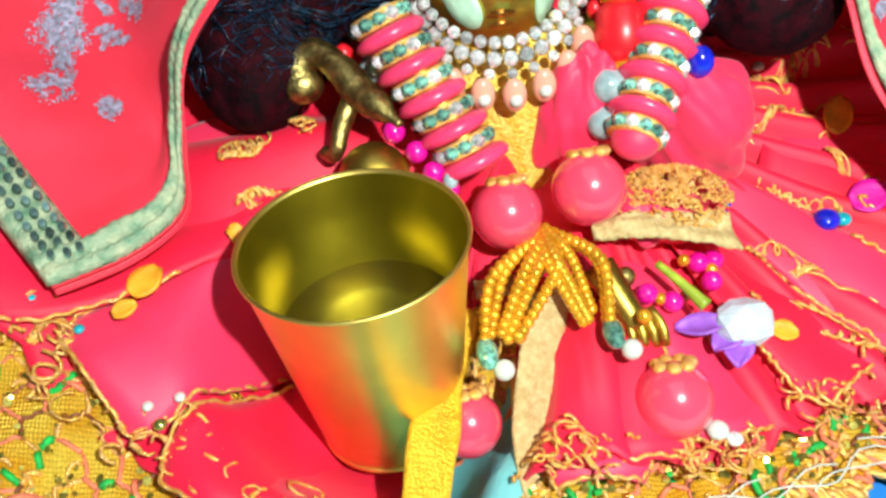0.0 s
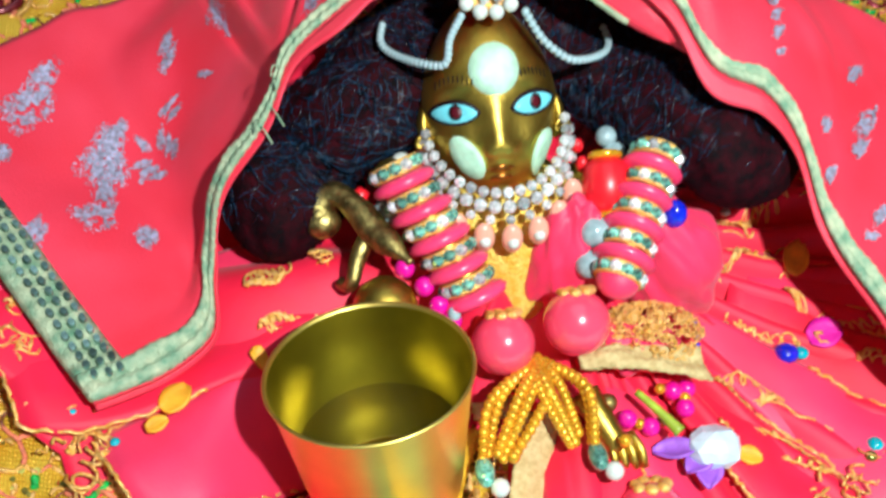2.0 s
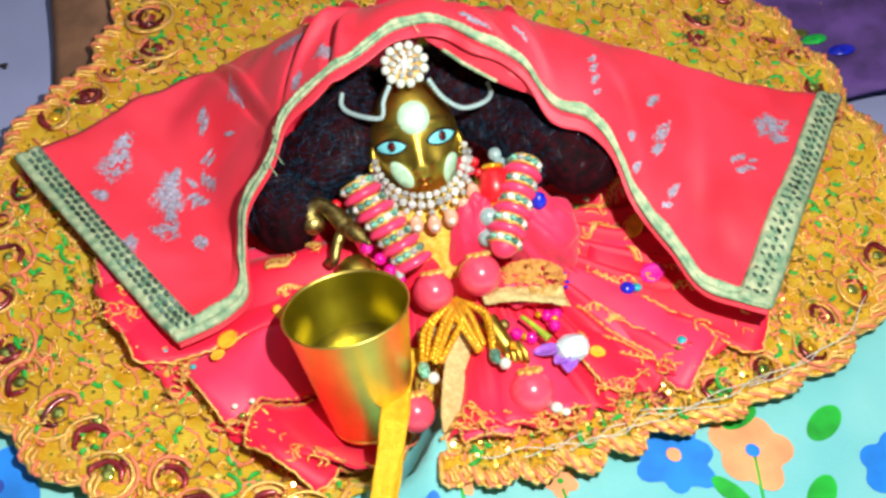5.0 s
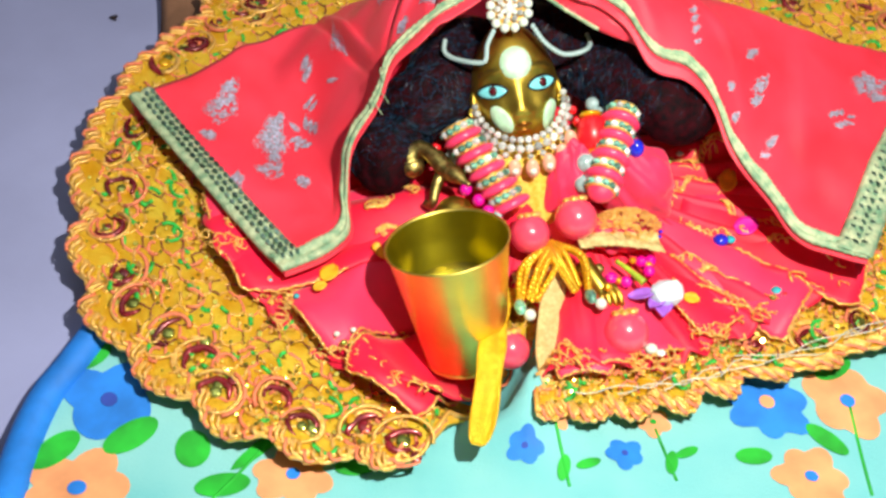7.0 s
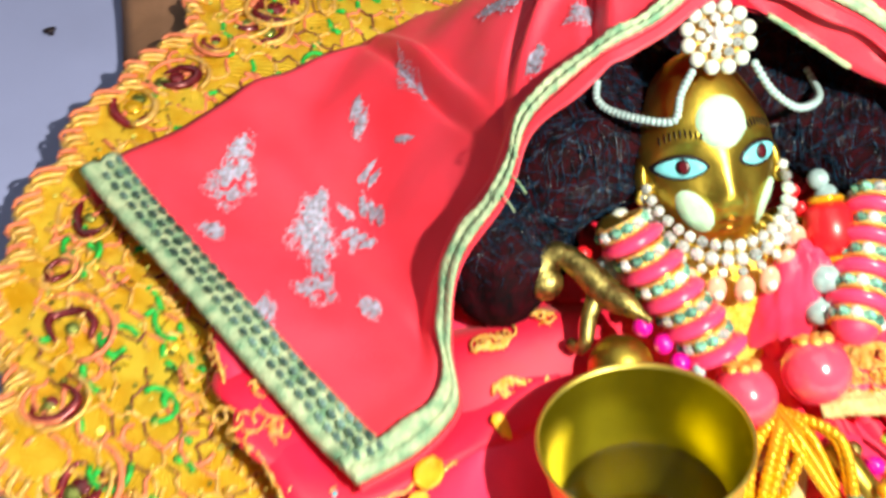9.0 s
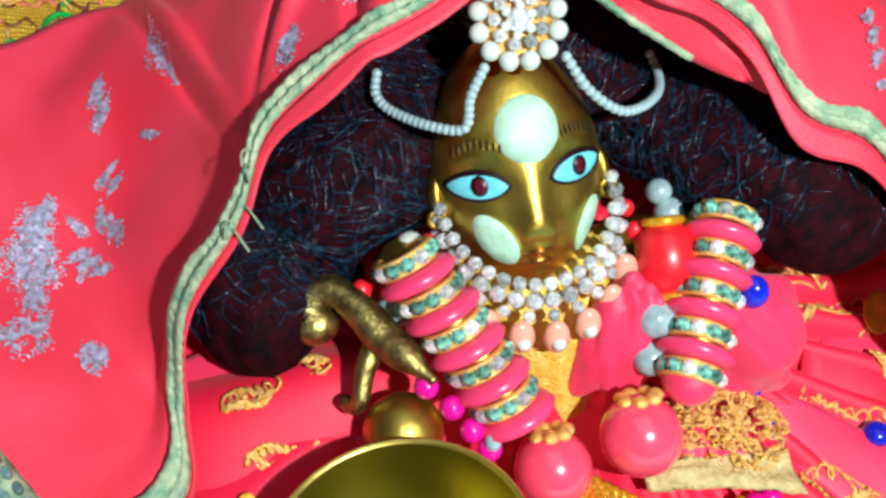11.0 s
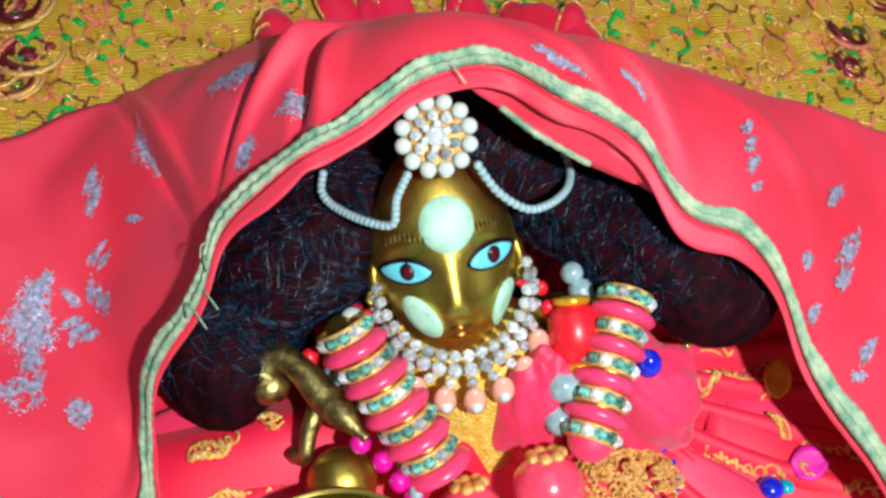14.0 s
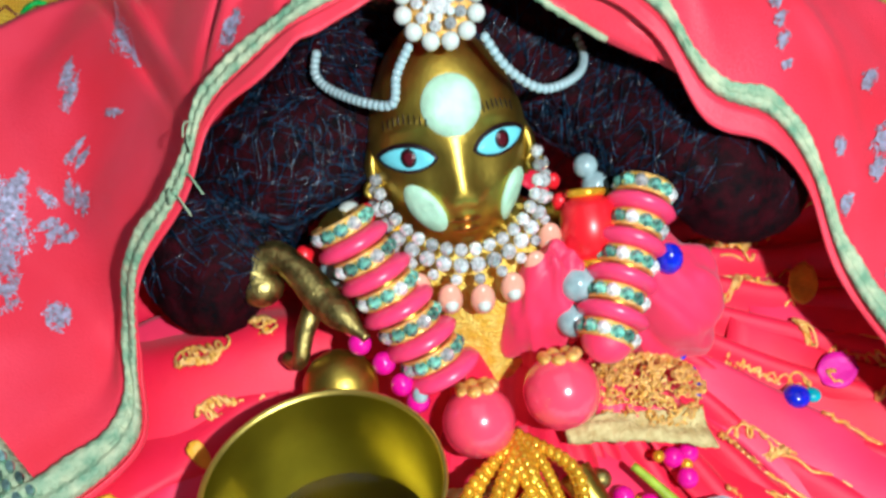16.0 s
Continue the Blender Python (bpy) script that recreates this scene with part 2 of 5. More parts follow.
IN_R = [.118, .112, .104, .098, .082, .074, .080, .090, .108, .116, .120, .122, .121, .116, .110, .103, .097, .050, .050, .082, .080, .082, .092, .104, .114, .118]
MID = (0.0, 0.18)


def outer(a):
    return float(np.interp(a % 360, OUT_A, OUT_R))


def inner(a):
    tuck = np.interp(a % 360, (12, 28, 54, 64, 114, 124, 168, 182), (0, .024, .022, 0, 0, .034, .034, 0))
    return float(np.interp(a % 360, OUT_A, IN_R) - tuck)


def polar(a, r):
    return MID[0] + r * math.cos(math.radians(a)), MID[1] + r * math.sin(math.radians(a))


def bed(x, y):
    """The sheet under the skirt: follows its bed, and flattens in front."""
    return S(x, max(y, 0.05), 0.027) - 0.006 + 0.0016 * noise2(x, y, 22) + 0.011 * math.exp(-((x + 0.0225) / 0.009) ** 2 - ((y - 0.104) / 0.018) ** 2)


def board(x, y):
    return -0.0100 - 0.16 * x + 0.43 * (y - 0.12) + 0.45 * min(abs(x), 0.18) ** 2 - 0.03 * math.exp(-((x + 0.035) ** 2 + (y - 0.12) ** 2) / 0.05 ** 2)


rows = [[Vector((x, y, board(x, y))) for x in np.linspace(-0.7, 0.7, 40)] for y in np.linspace(-0.30, 0.80, 40)]
tagged(thicken(raw("backdrop", *grid_data(rows), PANEL), 0.01), "plain lavender painted panel behind the spread skirt", "wall", kind="structure")

# unseen room shell, added for bounced light and reflections
ROOM = material("pale_wall_paint", (0.62, 0.62, 0.64), 0.8, spread=0.05, scale=3, bump=0.1, bscale=80)
for nm, lo, hi in (("floor", (-2, -2.2, -.80), (2, 2, -.75)), ("ceiling", (-2, -2.2, 1.9), (2, 2, 1.95)), ("wall_north", (-2, 2, -.75), (2, 2.1, 1.9)),
                   ("wall_south", (-2, -2.3, -.75), (2, -2.2, 1.9)), ("wall_west", (-2.1, -2.2, -.75), (-2, 2, 1.9)), ("wall_east", (2, -2.2, -.75), (2.1, 2, 1.9))):
    bm = bmesh.new()
    size = [q - p for p, q in zip(lo, hi)]
    bmesh.ops.create_cube(bm, size=1, matrix=Matrix.Translation([(p + q) / 2 for p, q in zip(lo, hi)]) @ Matrix.Diagonal((*size, 1)))
    tagged(part(nm, bm, ROOM, None, smooth=False), "unseen plain pale surface, added to bounce light", "floor" if nm == "floor" else "ceiling" if nm == "ceiling" else "wall", kind="structure")

cushion = thing("cushion", "pale blue flower-printed cushion with a bright blue border", "cushion")
EDGE = spline([(-0.140, 0.150, 0), (-0.1535, 0.121, 0), (-0.160, 0.108, 0), (-0.165, 0.098, 0), (-0.168, 0.080, 0), (-0.167, 0.050, 0), (-0.160, 0.0, 0), (-0.15, -0.09, 0)], 70)
rows = [[Vector((x, e.y, bed(x, e.y))) for x in np.linspace(e.x, 0.27, 90)] for e in EDGE]
thicken(raw("cover", *grid_data(rows), SHEET, cushion), 0.010, 1.0)
tube("border", [Vector((e.x, e.y, bed(e.x, e.y) - 0.0015)) for e in EDGE], 0.0052, BLUE, cushion, "bright blue piped border", sides=12)


def print_patch(name, x, y, outline, mat, lift=0.0004):
    """A printed shape on the sheet: outline(angle) gives its radius."""
    n = 40
    verts = [Vector((x, y, bed(x, y) + lift))]
    for f in (0.5, 1.0):
        for k in range(n):
            a = 2 * math.pi * k / n
            dx, dy = f * outline(a) * math.cos(a), f * outline(a) * math.sin(a)
            verts.append(Vector((x + dx, y + dy, bed(x + dx, y + dy) + lift)))
    faces = [(0, 1 + k, 1 + (k + 1) % n) for k in range(n)]
    faces += [(1 + k, 1 + n + k, 1 + n + (k + 1) % n, 1 + (k + 1) % n) for k in range(n)]
    return raw(name, verts, faces, mat, cushion)


def print_flower(x, y, r, petals, mat, heart, turn=0.0):
    print_patch("printed_flower", x, y, lambda a: r * (0.72 + 0.28 * abs(math.cos(petals * (a + turn) / 2))) * (1 + 0.08 * math.sin(3 * a + x * 90)), mat)
    print_patch("flower_heart", x, y, lambda a: r * 0.17, heart, 0.0008)


def print_leaf(x, y, length, width, turn):
    print_patch("printed_leaf", x, y, lambda a: 1 / math.sqrt((math.cos(a - turn) / length) ** 2 + (math.sin(a - turn) / width) ** 2), GREEN, 0.0005)


for x, y, r, n, m, h, w in ((-.147, .098, .0135, 4, BLUE, DARKBLUE, .5), (-.0285, .0825, .0058, 5, BLUE, DARKBLUE, .2), (.0005, .0795, .0058, 5, BLUE, DARKBLUE, .6),
                            (.0491, .0945, .0135, 7, BLUE, PEACH, 0), (-.151, .069, .014, 5, PEACH, BLUE, 0), (-.0951, .075, .0115, 6, PEACH, BLUE, .3),
                            (-.018, .0925, .0058, 5, PEACH, GREEN, 0), (.012, .0905, .0056, 5, PEACH, GREEN, .5), (.0523, .068, .011, 6, PEACH, BLUE, .2),
                            (.0736, .092, .013, 5, PEACH, BLUE, .1), (.115, .080, .012, 5, BLUE, PEACH, .1), (.11, .045, .012, 6, PEACH, BLUE, .3),
                            (-.06, .04, .012, 6, BLUE, PEACH, .2), (0, .04, .012, 5, PEACH, BLUE, .2), (-.12, .03, .012, 5, BLUE, DARKBLUE, .2)):
    print_flower(x, y, r, n, m, h, w)
for x, y, l, w, t in ((-.1535, .112, .0065, .0035, .7), (-.140, .087, .0085, .0042, .7), (-.159, .081, .008, .004, .9), (-.123, .0835, .0062, .0048, 1.6),
                      (-.114, .0715, .0075, .004, .2), (-.104, .085, .012, .0022, .8), (-.078, .0775, .0058, .003, .1), (.0384, .0766, .0055, .003, 0),
                      (-.0185, .0750, .0045, .0018, 1.2), (-.011, .0765, .004, .0016, .3), (.0134, .0755, .0045, .0018, 1.2), (.0190, .0790, .004, .0016, .4),
                      (.074, .104, .007, .0035, .4), (.088, .075, .008, .0038, .8), (.062, .080, .007, .003, 2.2), (.10, .098, .008, .004, .6), (.13, .10, .008, .004, .2)):
    print_leaf(x, y, l, w, t)
for x0, y0, x1, y1 in ((-.118, .064, -.096, .096), (-.0182, .069, -.018, .090), (.0128, .069, .012, .088), (.0665, .060, .0735, .090)):
    pts = [Vector((x0 + (x1 - x0) * f, y0 + (y1 - y0) * f, bed(x0 + (x1 - x0) * f, y0 + (y1 - y0) * f) + 0.0003)) for f in np.linspace(0, 1, 10)]
    tube("printed_stalk", pts, 0.0005, GREEN, cushion, sides=5)

rows = [[Vector((-.142 + .001 * math.sin(9 * v) + .034 * u, .236 + .14 * v, S(-.12, .236 + .14 * v) - .009 + .004 * math.sin(math.pi * u))) for u in np.linspace(0, 1, 10)] for v in np.linspace(0, 1, 30)]
tagged(thicken(raw("wooden_post", *grid_data(rows), TAN), 0.004), "brown wooden post behind the gold lace", "post")

# ---- violet cloth behind ----
violet = thing("violet_cloth", "dark violet cloth with gold dotted scrolls", "cloth")
rows = [[Vector((x, y, S(min(x, .25), y) - 0.008 + 0.002 * noise2(x, y, 40))) for x in np.linspace(0.125, 0.32, 40)] for y in np.linspace(0.215, 0.40, 36)]
thicken(raw("cloth_panel", *grid_data(rows), VIOLET, violet), 0.002, 1.0)
for c in ([(.142, .292), (.150, .300), (.158, .312)], [(.150, .262), (.158, .272), (.168, .272), (.174, .262), (.172, .252)], [(.185, .30), (.195, .285), (.19, .27)]):
    for p in spline([(x, y, S(x, y) - 0.0068) for x, y in c], 16):
        ball("gold_dot", p, 0.0008, GOLDBEAD, violet, seg=8)
for p, m in (((.157, .247), SEQUIN), ((.163, .243), GREENTHREAD), ((.172, .236), BLUEBEAD), ((.146, .300), TEALBEAD), ((.178, .296), TEALBEAD)):
    ball("appliqued_patch", on(*p, -0.0065), 0.006, m, violet, squash=(1, 1, .25), seg=16)

# ---- skirt ----
skirt = thing("skirt", "pink pleated doll skirt with a wide gold lace border", "skirt")


def ring_rows(r0, r1, n, h, lift, scallop=0.0, bumps=44, steps=480):
    rows = []
    for j in range(n + 1):
        f = j / n
        row = []
        for k in range(steps):
            a = 360 * k / steps
            rr = r0(a) + (r1(a) - r0(a)) * f
            rr += scallop * f * f * abs(math.sin(math.radians(a) * bumps / 2))
            x, y = polar(a, rr)
            row.append(on(x, y, h + lift(a, f, x, y)))
        rows.append(row)
    return rows


def border_lift(a, f, x, y):
    return 0.0012 * f * math.sin(math.radians(a) * 34 + 2 * noise2(x, y, 20)) + 0.0022 * noise2(x, y, 45, 3)


def pleat(a, f, x, y):
    """Deep close pleats on one side, broad soft folds on the other."""
    w = max(0.0, math.cos(math.radians(a + 5))) ** 0.6
    close = math.sin(math.radians(a) * 46 + 3.5 * noise2(x, y, 14, 5))
    broad = math.sin(math.radians(a) * 11 + 2.2 * noise2(x, y, 16, 9))
    return (0.0024 * w * close + 0.0045 * (1 - w) * broad) * min(1, 2.2 * f) + 0.0022 * noise2(x, y, 55, 3)


thicken(raw("gold_border", *grid_data(ring_rows(lambda a: inner(a) - .022, outer, 24, 0.0015, border_lift, 0.0045, 40), True), GOLDCLOTH, skirt,
            "wide gold brocade lace border with scalloped edge"), 0.001)
thicken(raw("pink_skirt", *grid_data(ring_rows(lambda a: 0.012, lambda a: inner(a) - 0.001, 44, 0.0062, pleat, 0.002, 62, 720), True), PINK, skirt), 0.0008)


def panel(a0, r0, r1, spread, h, mat, seed):
    """One overlapping petal-shaped panel of the skirt, with a gold cord along its edge."""
    rows, edge_l, edge_r = [], [], []
    n, m = 14, 12
    for j in range(n + 1):
        f = j / n
        half = spread * (0.75 + 0.25 * f) * (1 if f < 0.86 else math.sqrt(max(0.0, 1 - ((f - 0.86) / 0.17) ** 2)) * 0.6 + 0.4)
        row = []
        for i in range(m + 1):
            u = 2 * i / m - 1
            a = a0 + half * u + 3 * math.sin(2.2 * f + seed)
            x, y = polar(a, r0 + (r1 - r0) * f)
            row.append(on(x, y, h + 0.0030 * (1 - u * u) * f - 0.0012 + 0.0016 * u * math.sin(seed) + 0.0022 * noise2(x, y, 60, seed) + 0.0008 * noise2(x, y, 140, seed)))
        rows.append(row)
        edge_l.append(row[0]), edge_r.append(row[-1])
    ob = raw("skirt_panel", *grid_data(rows), mat, skirt)
    thicken(ob, 0.0006)
    path = edge_l[n // 2:] + rows[-1][1:-1] + edge_r[n // 2:][::-1]
    dense = spline(path, 110)
    cord = [p + Vector((0.0007 * math.sin(2.1 * k) * noise.noise(p * 260), 0.0011 * noise.noise(p * 210 + Vector((5, 0, 0))), 0.0008 + 0.0003 * math.sin(1.3 * k))) for k, p in enumerate(dense)]
    tube("edge_cord", cord, 0.00042, GOLDWIRE, ob, "looped gold thread edging", sides=5)


rng = random.Random(4)
for k, a in enumerate([190, 204, 218, 230, 264, 274, 286, 300, 315, 331, 346]):
    panel(a, inner(a) * 0.45, inner(a) * rng.uniform(0.97, 1.05), rng.uniform(6.5, 8.5), 0.0072 + 0.0014 * (k % 2), ROSE if k % 2 == 0 else PINK, k * 1.7)
for k, a in enumerate(range(58, 124, 7)):
    panel(a, inner(a) * 0.6, rng.uniform(0.080, 0.090), rng.uniform(2.8, 3.9), 0.0060 + 0.0016 * (k % 2), PINK, k * 2.3)


def rosette(a, r, size, n):
    """A round motif of the border: a broken maroon ring round a green-gold sequin, among gold scrolls."""
    r2 = random.Random(n * 7 + 1)
    x, y = polar(a, r)
    c = on(x, y, 0.0030 + border_lift(a, 0.85, x, y))
    tilt = Matrix.Rotation(math.atan(0.43), 4, "X") @ Matrix.Rotation(0.16, 4, "Y") @ Matrix.Rotation(r2.uniform(0, 6), 4, "Z")
    sweep, flat = r2.uniform(3.2, 6.0), r2.uniform(0.6, 0.95)
    pts = [c + tilt @ Vector((size * math.cos(t) * (1 + .14 * math.sin(3 * t + n)), size * flat * math.sin(t), 0.0004 * math.sin(2 * t))) for t in np.linspace(0, sweep, 20)]
    ring = tube("rosette", pts, lambda f: size * (0.10 + 0.20 * math.sin(math.pi * f)), MAROON, skirt, "maroon sequin crescent with green-gold centre", sides=6)
    for k in range(r2.choice((1, 2, 2, 3))):
        p = c + tilt @ Vector((size * r2.uniform(-.5, 1.4) * (k > 0), size * r2.uniform(-1.2, 1.2) * (k > 0), 0.0003))
        ball("sequin", p, size * r2.uniform(0.3, 0.5), r2.choice((SEQUIN, SEQUIN, GOLDBEAD, MAROON)), ring, squash=(1, 1, 0.3), seg=12, turn=tilt)
    for k in range(3):
        w, t0 = size * r2.uniform(1.1, 1.9), r2.uniform(0, 6)
        arc = [c + tilt @ Vector((w * math.cos(t + t0), w * .85 * math.sin(t + t0), 0.0006)) for t in np.linspace(0, r2.uniform(1.6, 3.6), 12)]
        tube("gold_scroll", arc, size * r2.uniform(.10, .18), GOLDWIRE if k else SALMON, ring, sides=5)


n = 0
a = 8.0
while a < 350:
    if not 240 < a < 300:
        rosette(a, outer(a) - rng.uniform(0.005, 0.013), rng.uniform(0.0028, 0.0050), n)
        n += 1
    a += 0.0145 / outer(a) * 57.3 * rng.uniform(0.85, 1.1)

for x, y, size in ((-.0998, .2623, .0050), (-.0983, .2519, .0052), (-.1010, .2440, .0046), (.1171, .2519, .0052), (.1144, .2423, .0046)):
    rosette(math.degrees(math.atan2(y - MID[1], x - MID[0])), math.hypot(x - MID[0], y - MID[1]), size, n)
    n += 1


def threads(name, mat, count, seed, radius, size, label):
    """Short curls of embroidery thread, scattered over the gold border."""
    r2 = random.Random(seed)
    verts, faces = [], []
    for _ in range(count):
        a = r2.uniform(0, 360)
        lo, hi = inner(a) - 0.012, outer(a) - 0.003
        if hi < lo:
            lo, hi = outer(a) - 0.03, outer(a) - 0.002
        x, y = polar(a, r2.uniform(lo, hi))
        w, turn, bend = r2.uniform(0.5, 1) * size, r2.uniform(0, 6.3), r2.uniform(0.8, 4.6)
        pts = []
        for k in range(9):
            t = turn + bend * (k / 8 - 0.5)
            px, py = x + w * math.cos(t), y + w * math.sin(t)
            pts.append(on(px, py, 0.0024 + radius + border_lift(a, 0.6, px, py) + 0.0005 * math.sin(k)))
        v, f = tube_data(pts, radius, 5)
        faces += [tuple(i + len(verts) for i in q) for q in f]
        verts += v
    tagged(raw(name, verts, faces, mat, skirt, label), kind="stuff")


threads("green_threads", GREENTHREAD, 90, 11, 0.00070, 0.0040, "bright green embroidery curls")
threads("salmon_threads", SALMON, 200, 12, 0.00058, 0.0040, "salmon embroidery curls")
threads("gold_threads", GOLDWIRE, 700, 14, 0.00045, 0.0026, "gold embroidery curls")


def tangle(count, seed):
    """Ragged gold netting where the skirt's panels meet the border."""
    r2 = random.Random(seed)
    verts, faces = [], []
    for _ in range(count):
        a = r2.choice((196, 211, 224, 238, 262, 280, 296, 312, 330, 344)) + r2.gauss(0, 4)
        r = inner(a) * r2.uniform(0.92, 1.04)
        x, y = polar(a, r)
        w, turn, bend = r2.uniform(0.0010, 0.0028), r2.uniform(0, 6.3), r2.uniform(1.5, 5.5)
        pts = []
        for k in range(9):
            t = turn + bend * (k / 8 - 0.5)
            px, py = x + w * math.cos(t), y + w * math.sin(t)
            pts.append(on(px, py, 0.0096 + 0.5 * pleat(a, min(1, r / inner(a)), px, py) + 0.0006 * math.sin(k + turn)))
        v, f = tube_data(pts, r2.uniform(0.0002, 0.0004), 5)
        faces += [tuple(i + len(verts) for i in q) for q in f]
        verts += v
    tagged(raw("gold_netting", verts, faces, GOLDWIRE, skirt, "ragged gold net threads on the panel edges"), kind="stuff")


tangle(200, 31)


def glitter(count, seed):
    """Tiny tilted gold flakes caught in the brocade."""
    r2 = random.Random(seed)
    verts, faces = [], []
    for _ in range(count):
        a = r2.uniform(0, 360)
        lo, hi = min(inner(a), outer(a) - 0.02) - 0.004, outer(a) - 0.001
        x, y = polar(a, r2.uniform(lo, hi))
        n = Vector((r2.gauss(0.1, .4), r2.gauss(-.45, .4), 1)).normalized()
        side = n.orthogonal().normalized()
        up, size, b0 = n.cross(side), r2.uniform(0.00035, 0.00085), len(verts)
        c = on(x, y, 0.0034 + border_lift(a, 0.7, x, y))
        verts += [c + size * (side * math.cos(t) + up * math.sin(t)) for t in (0, 1.05, 2.1, 3.14, 4.19, 5.24)]
        faces.append(tuple(range(b0, b0 + 6)))
    tagged(raw("gold_glitter", verts, faces, GLITTER, skirt, "tiny bright gold flakes in the lace", smooth=False), kind="stuff")


glitter(2600, 21)


def lattice(cell, seed):
    """The border's net: uneven six-sided cells of couched thread, in four colours."""
    r2 = random.Random(seed)
    kinds = {"brown_net": (BROWNTHREAD, 0.00040, "brown thread cells over the gold"), "salmon_net": (SALMON, 0.00050, "salmon thread cells over the gold"),
             "bright_net": (GOLDWIRE, 0.00050, "bright gold thread cells"), "green_net": (GREENTHREAD, 0.00075, "bright green couched stitches")}
    made = {k: ([], []) for k in kinds}
    reach = int(0.19 / cell)

    def corner(i, j, k):
        x, y = cell * 1.732 * (i + 0.5 * (j % 2)), cell * 1.5 * j + (0 if k == 0 else cell)
        return x + 0.0016 * noise2(x, y, 160, 3), 0.18 + y + 0.0016 * noise2(x, y, 160, 8)

    for j in range(-reach, reach):
        for i in range(-reach, reach):
            lower, upper = corner(i, j, 0), corner(i, j, 1)
            odd = j % 2
            for p, q in ((lower, upper), (upper, corner(i - 1 + odd, j + 1, 0)), (upper, corner(i + odd, j + 1, 0))):
                mx, my = (p[0] + q[0]) / 2, (p[1] + q[1]) / 2
                a, r = math.degrees(math.atan2(my - MID[1], mx - MID[0])), math.hypot(mx - MID[0], my - MID[1])
                if not min(inner(a), outer(a) - 0.012) - 0.010 < r < outer(a) - 0.004 or r2.random() < 0.12:
                    continue
                kind = r2.choices(("brown_net", "salmon_net", "bright_net", "green_net"), (24, 32, 32, 12))[0]
                mat, rad, _ = kinds[kind]
                bend, pts = r2.uniform(-0.0007, 0.0007), []
                span = (0.15, 0.85) if kind == "green_net" else (0.0, 1.0)
                for k in range(6):
                    f = span[0] + (span[1] - span[0]) * k / 5
                    w = bend * math.sin(math.pi * f)
                    x, y = p[0] + (q[0] - p[0]) * f + w, p[1] + (q[1] - p[1]) * f - w
                    pts.append(on(x, y, 0.0028 + border_lift(a, 0.6, x, y) + 0.0003 * math.sin(9 * f + i)))
                v, fc = tube_data(pts, rad * r2.uniform(0.75, 1.15), 5)
                verts, faces = made[kind]
                faces += [tuple(n + len(verts) for n in g) for g in fc]
                verts += v
    for kind, (verts, faces) in made.items():
        tagged(raw(kind, verts, faces, kinds[kind][0], skirt, kinds[kind][2]), kind="stuff")


lattice(0.0034, 17)
for phase, mat, rad, push in ((0.0, GOLDWIRE, 0.0007, -0.0030), (1.6, GOLDWIRE, 0.0008, -0.0022), (3.1, SALMON, 0.0006, -0.0010)):
    pts = []
    for k in range(1100):
        a = 360 * k / 1100
        x, y = polar(a, outer(a) + push + 0.0045 * abs(math.sin(math.radians(a) * 20)) + 0.0018 * math.sin(k * 0.9 + phase))
        pts.append(on(x, y, 0.0030 + border_lift(a, 1, x, y) + 0.0007 * math.cos(k * 0.9 + phase)))
    tube("looped_cord", pts, rad, mat, skirt, "looped cord along the scalloped edge", sides=5, closed=True)

# edge cord of the border
pts = []
for k in range(700):
    a = 360 * k / 700
    x, y = polar(a, outer(a) + 0.0045 * abs(math.sin(math.radians(a) * 20)) + 0.0006 * math.sin(k * 1.9))
    pts.append(on(x, y, 0.0022 + border_lift(a, 1, x, y)))
tube("edge_cord", pts, 0.0007, GOLDWIRE, skirt, "gold cord along the scalloped edge", sides=6, closed=True)


def scribble(x0, y0, x1, y1, h, seed, loops=7, size=0.0007, mat=GOLDWIRE, r=0.00042):
    """Looped gold thread sewn on the skirt."""
    pts = []
    for k in range(60):
        f = k / 59
        w = 2 * math.pi * loops * f + seed
        x, y = x0 + (x1 - x0) * f + size * math.cos(w), y0 + (y1 - y0) * f + size * math.sin(w * 1.1) + 0.002 * math.sin(3.1 * f + seed)
        d = math.hypot(x - MID[0], y - MID[1])
        a = math.degrees(math.atan2(y - MID[1], x - MID[0]))
        pts.append(on(x, y, h + pleat(a, min(1, d / inner(a)), x, y)))
    tube("sewn_thread", pts, r, mat, skirt, "looped gold thread embroidery", sides=5)


for k, (x0, y0, x1, y1) in enumerate(((.0407, .1639, .0641, .1669), (.0368, .1516, .0546, .1480), (.0404, .1448, .0513, .1423), (.0246, .159, .0386, .1612),
                                      (.050, .1757, .064, .180), (.040, .176, .052, .172), (.045, .134, .066, .128), (.060, .151, .078, .148), (.032, .139, .046, .133),
                                      (.056, .160, .060, .145), (.066, .140, .088, .138), (.030, .126, .050, .118), (.042, .184, .056, .190), (-.058, .160, -.066, .155),
                                      (-.060, .164, -.048, .160), (-.064, .148, -.052, .150), (-.0965, .1286, -.090, .120), (-.095, .136, -.099, .124), (-.082, .116, -.070, .112))):
    scribble(x0, y0, x1, y1, 0.0082, k * 1.3, 9 + k % 5)
    scribble(x0 + .001, y0 + .0015, x1, y1 + .001, 0.0080, k * 2.3, 5 + k % 4, 0.0010, GOLDWIRE, 0.0003)
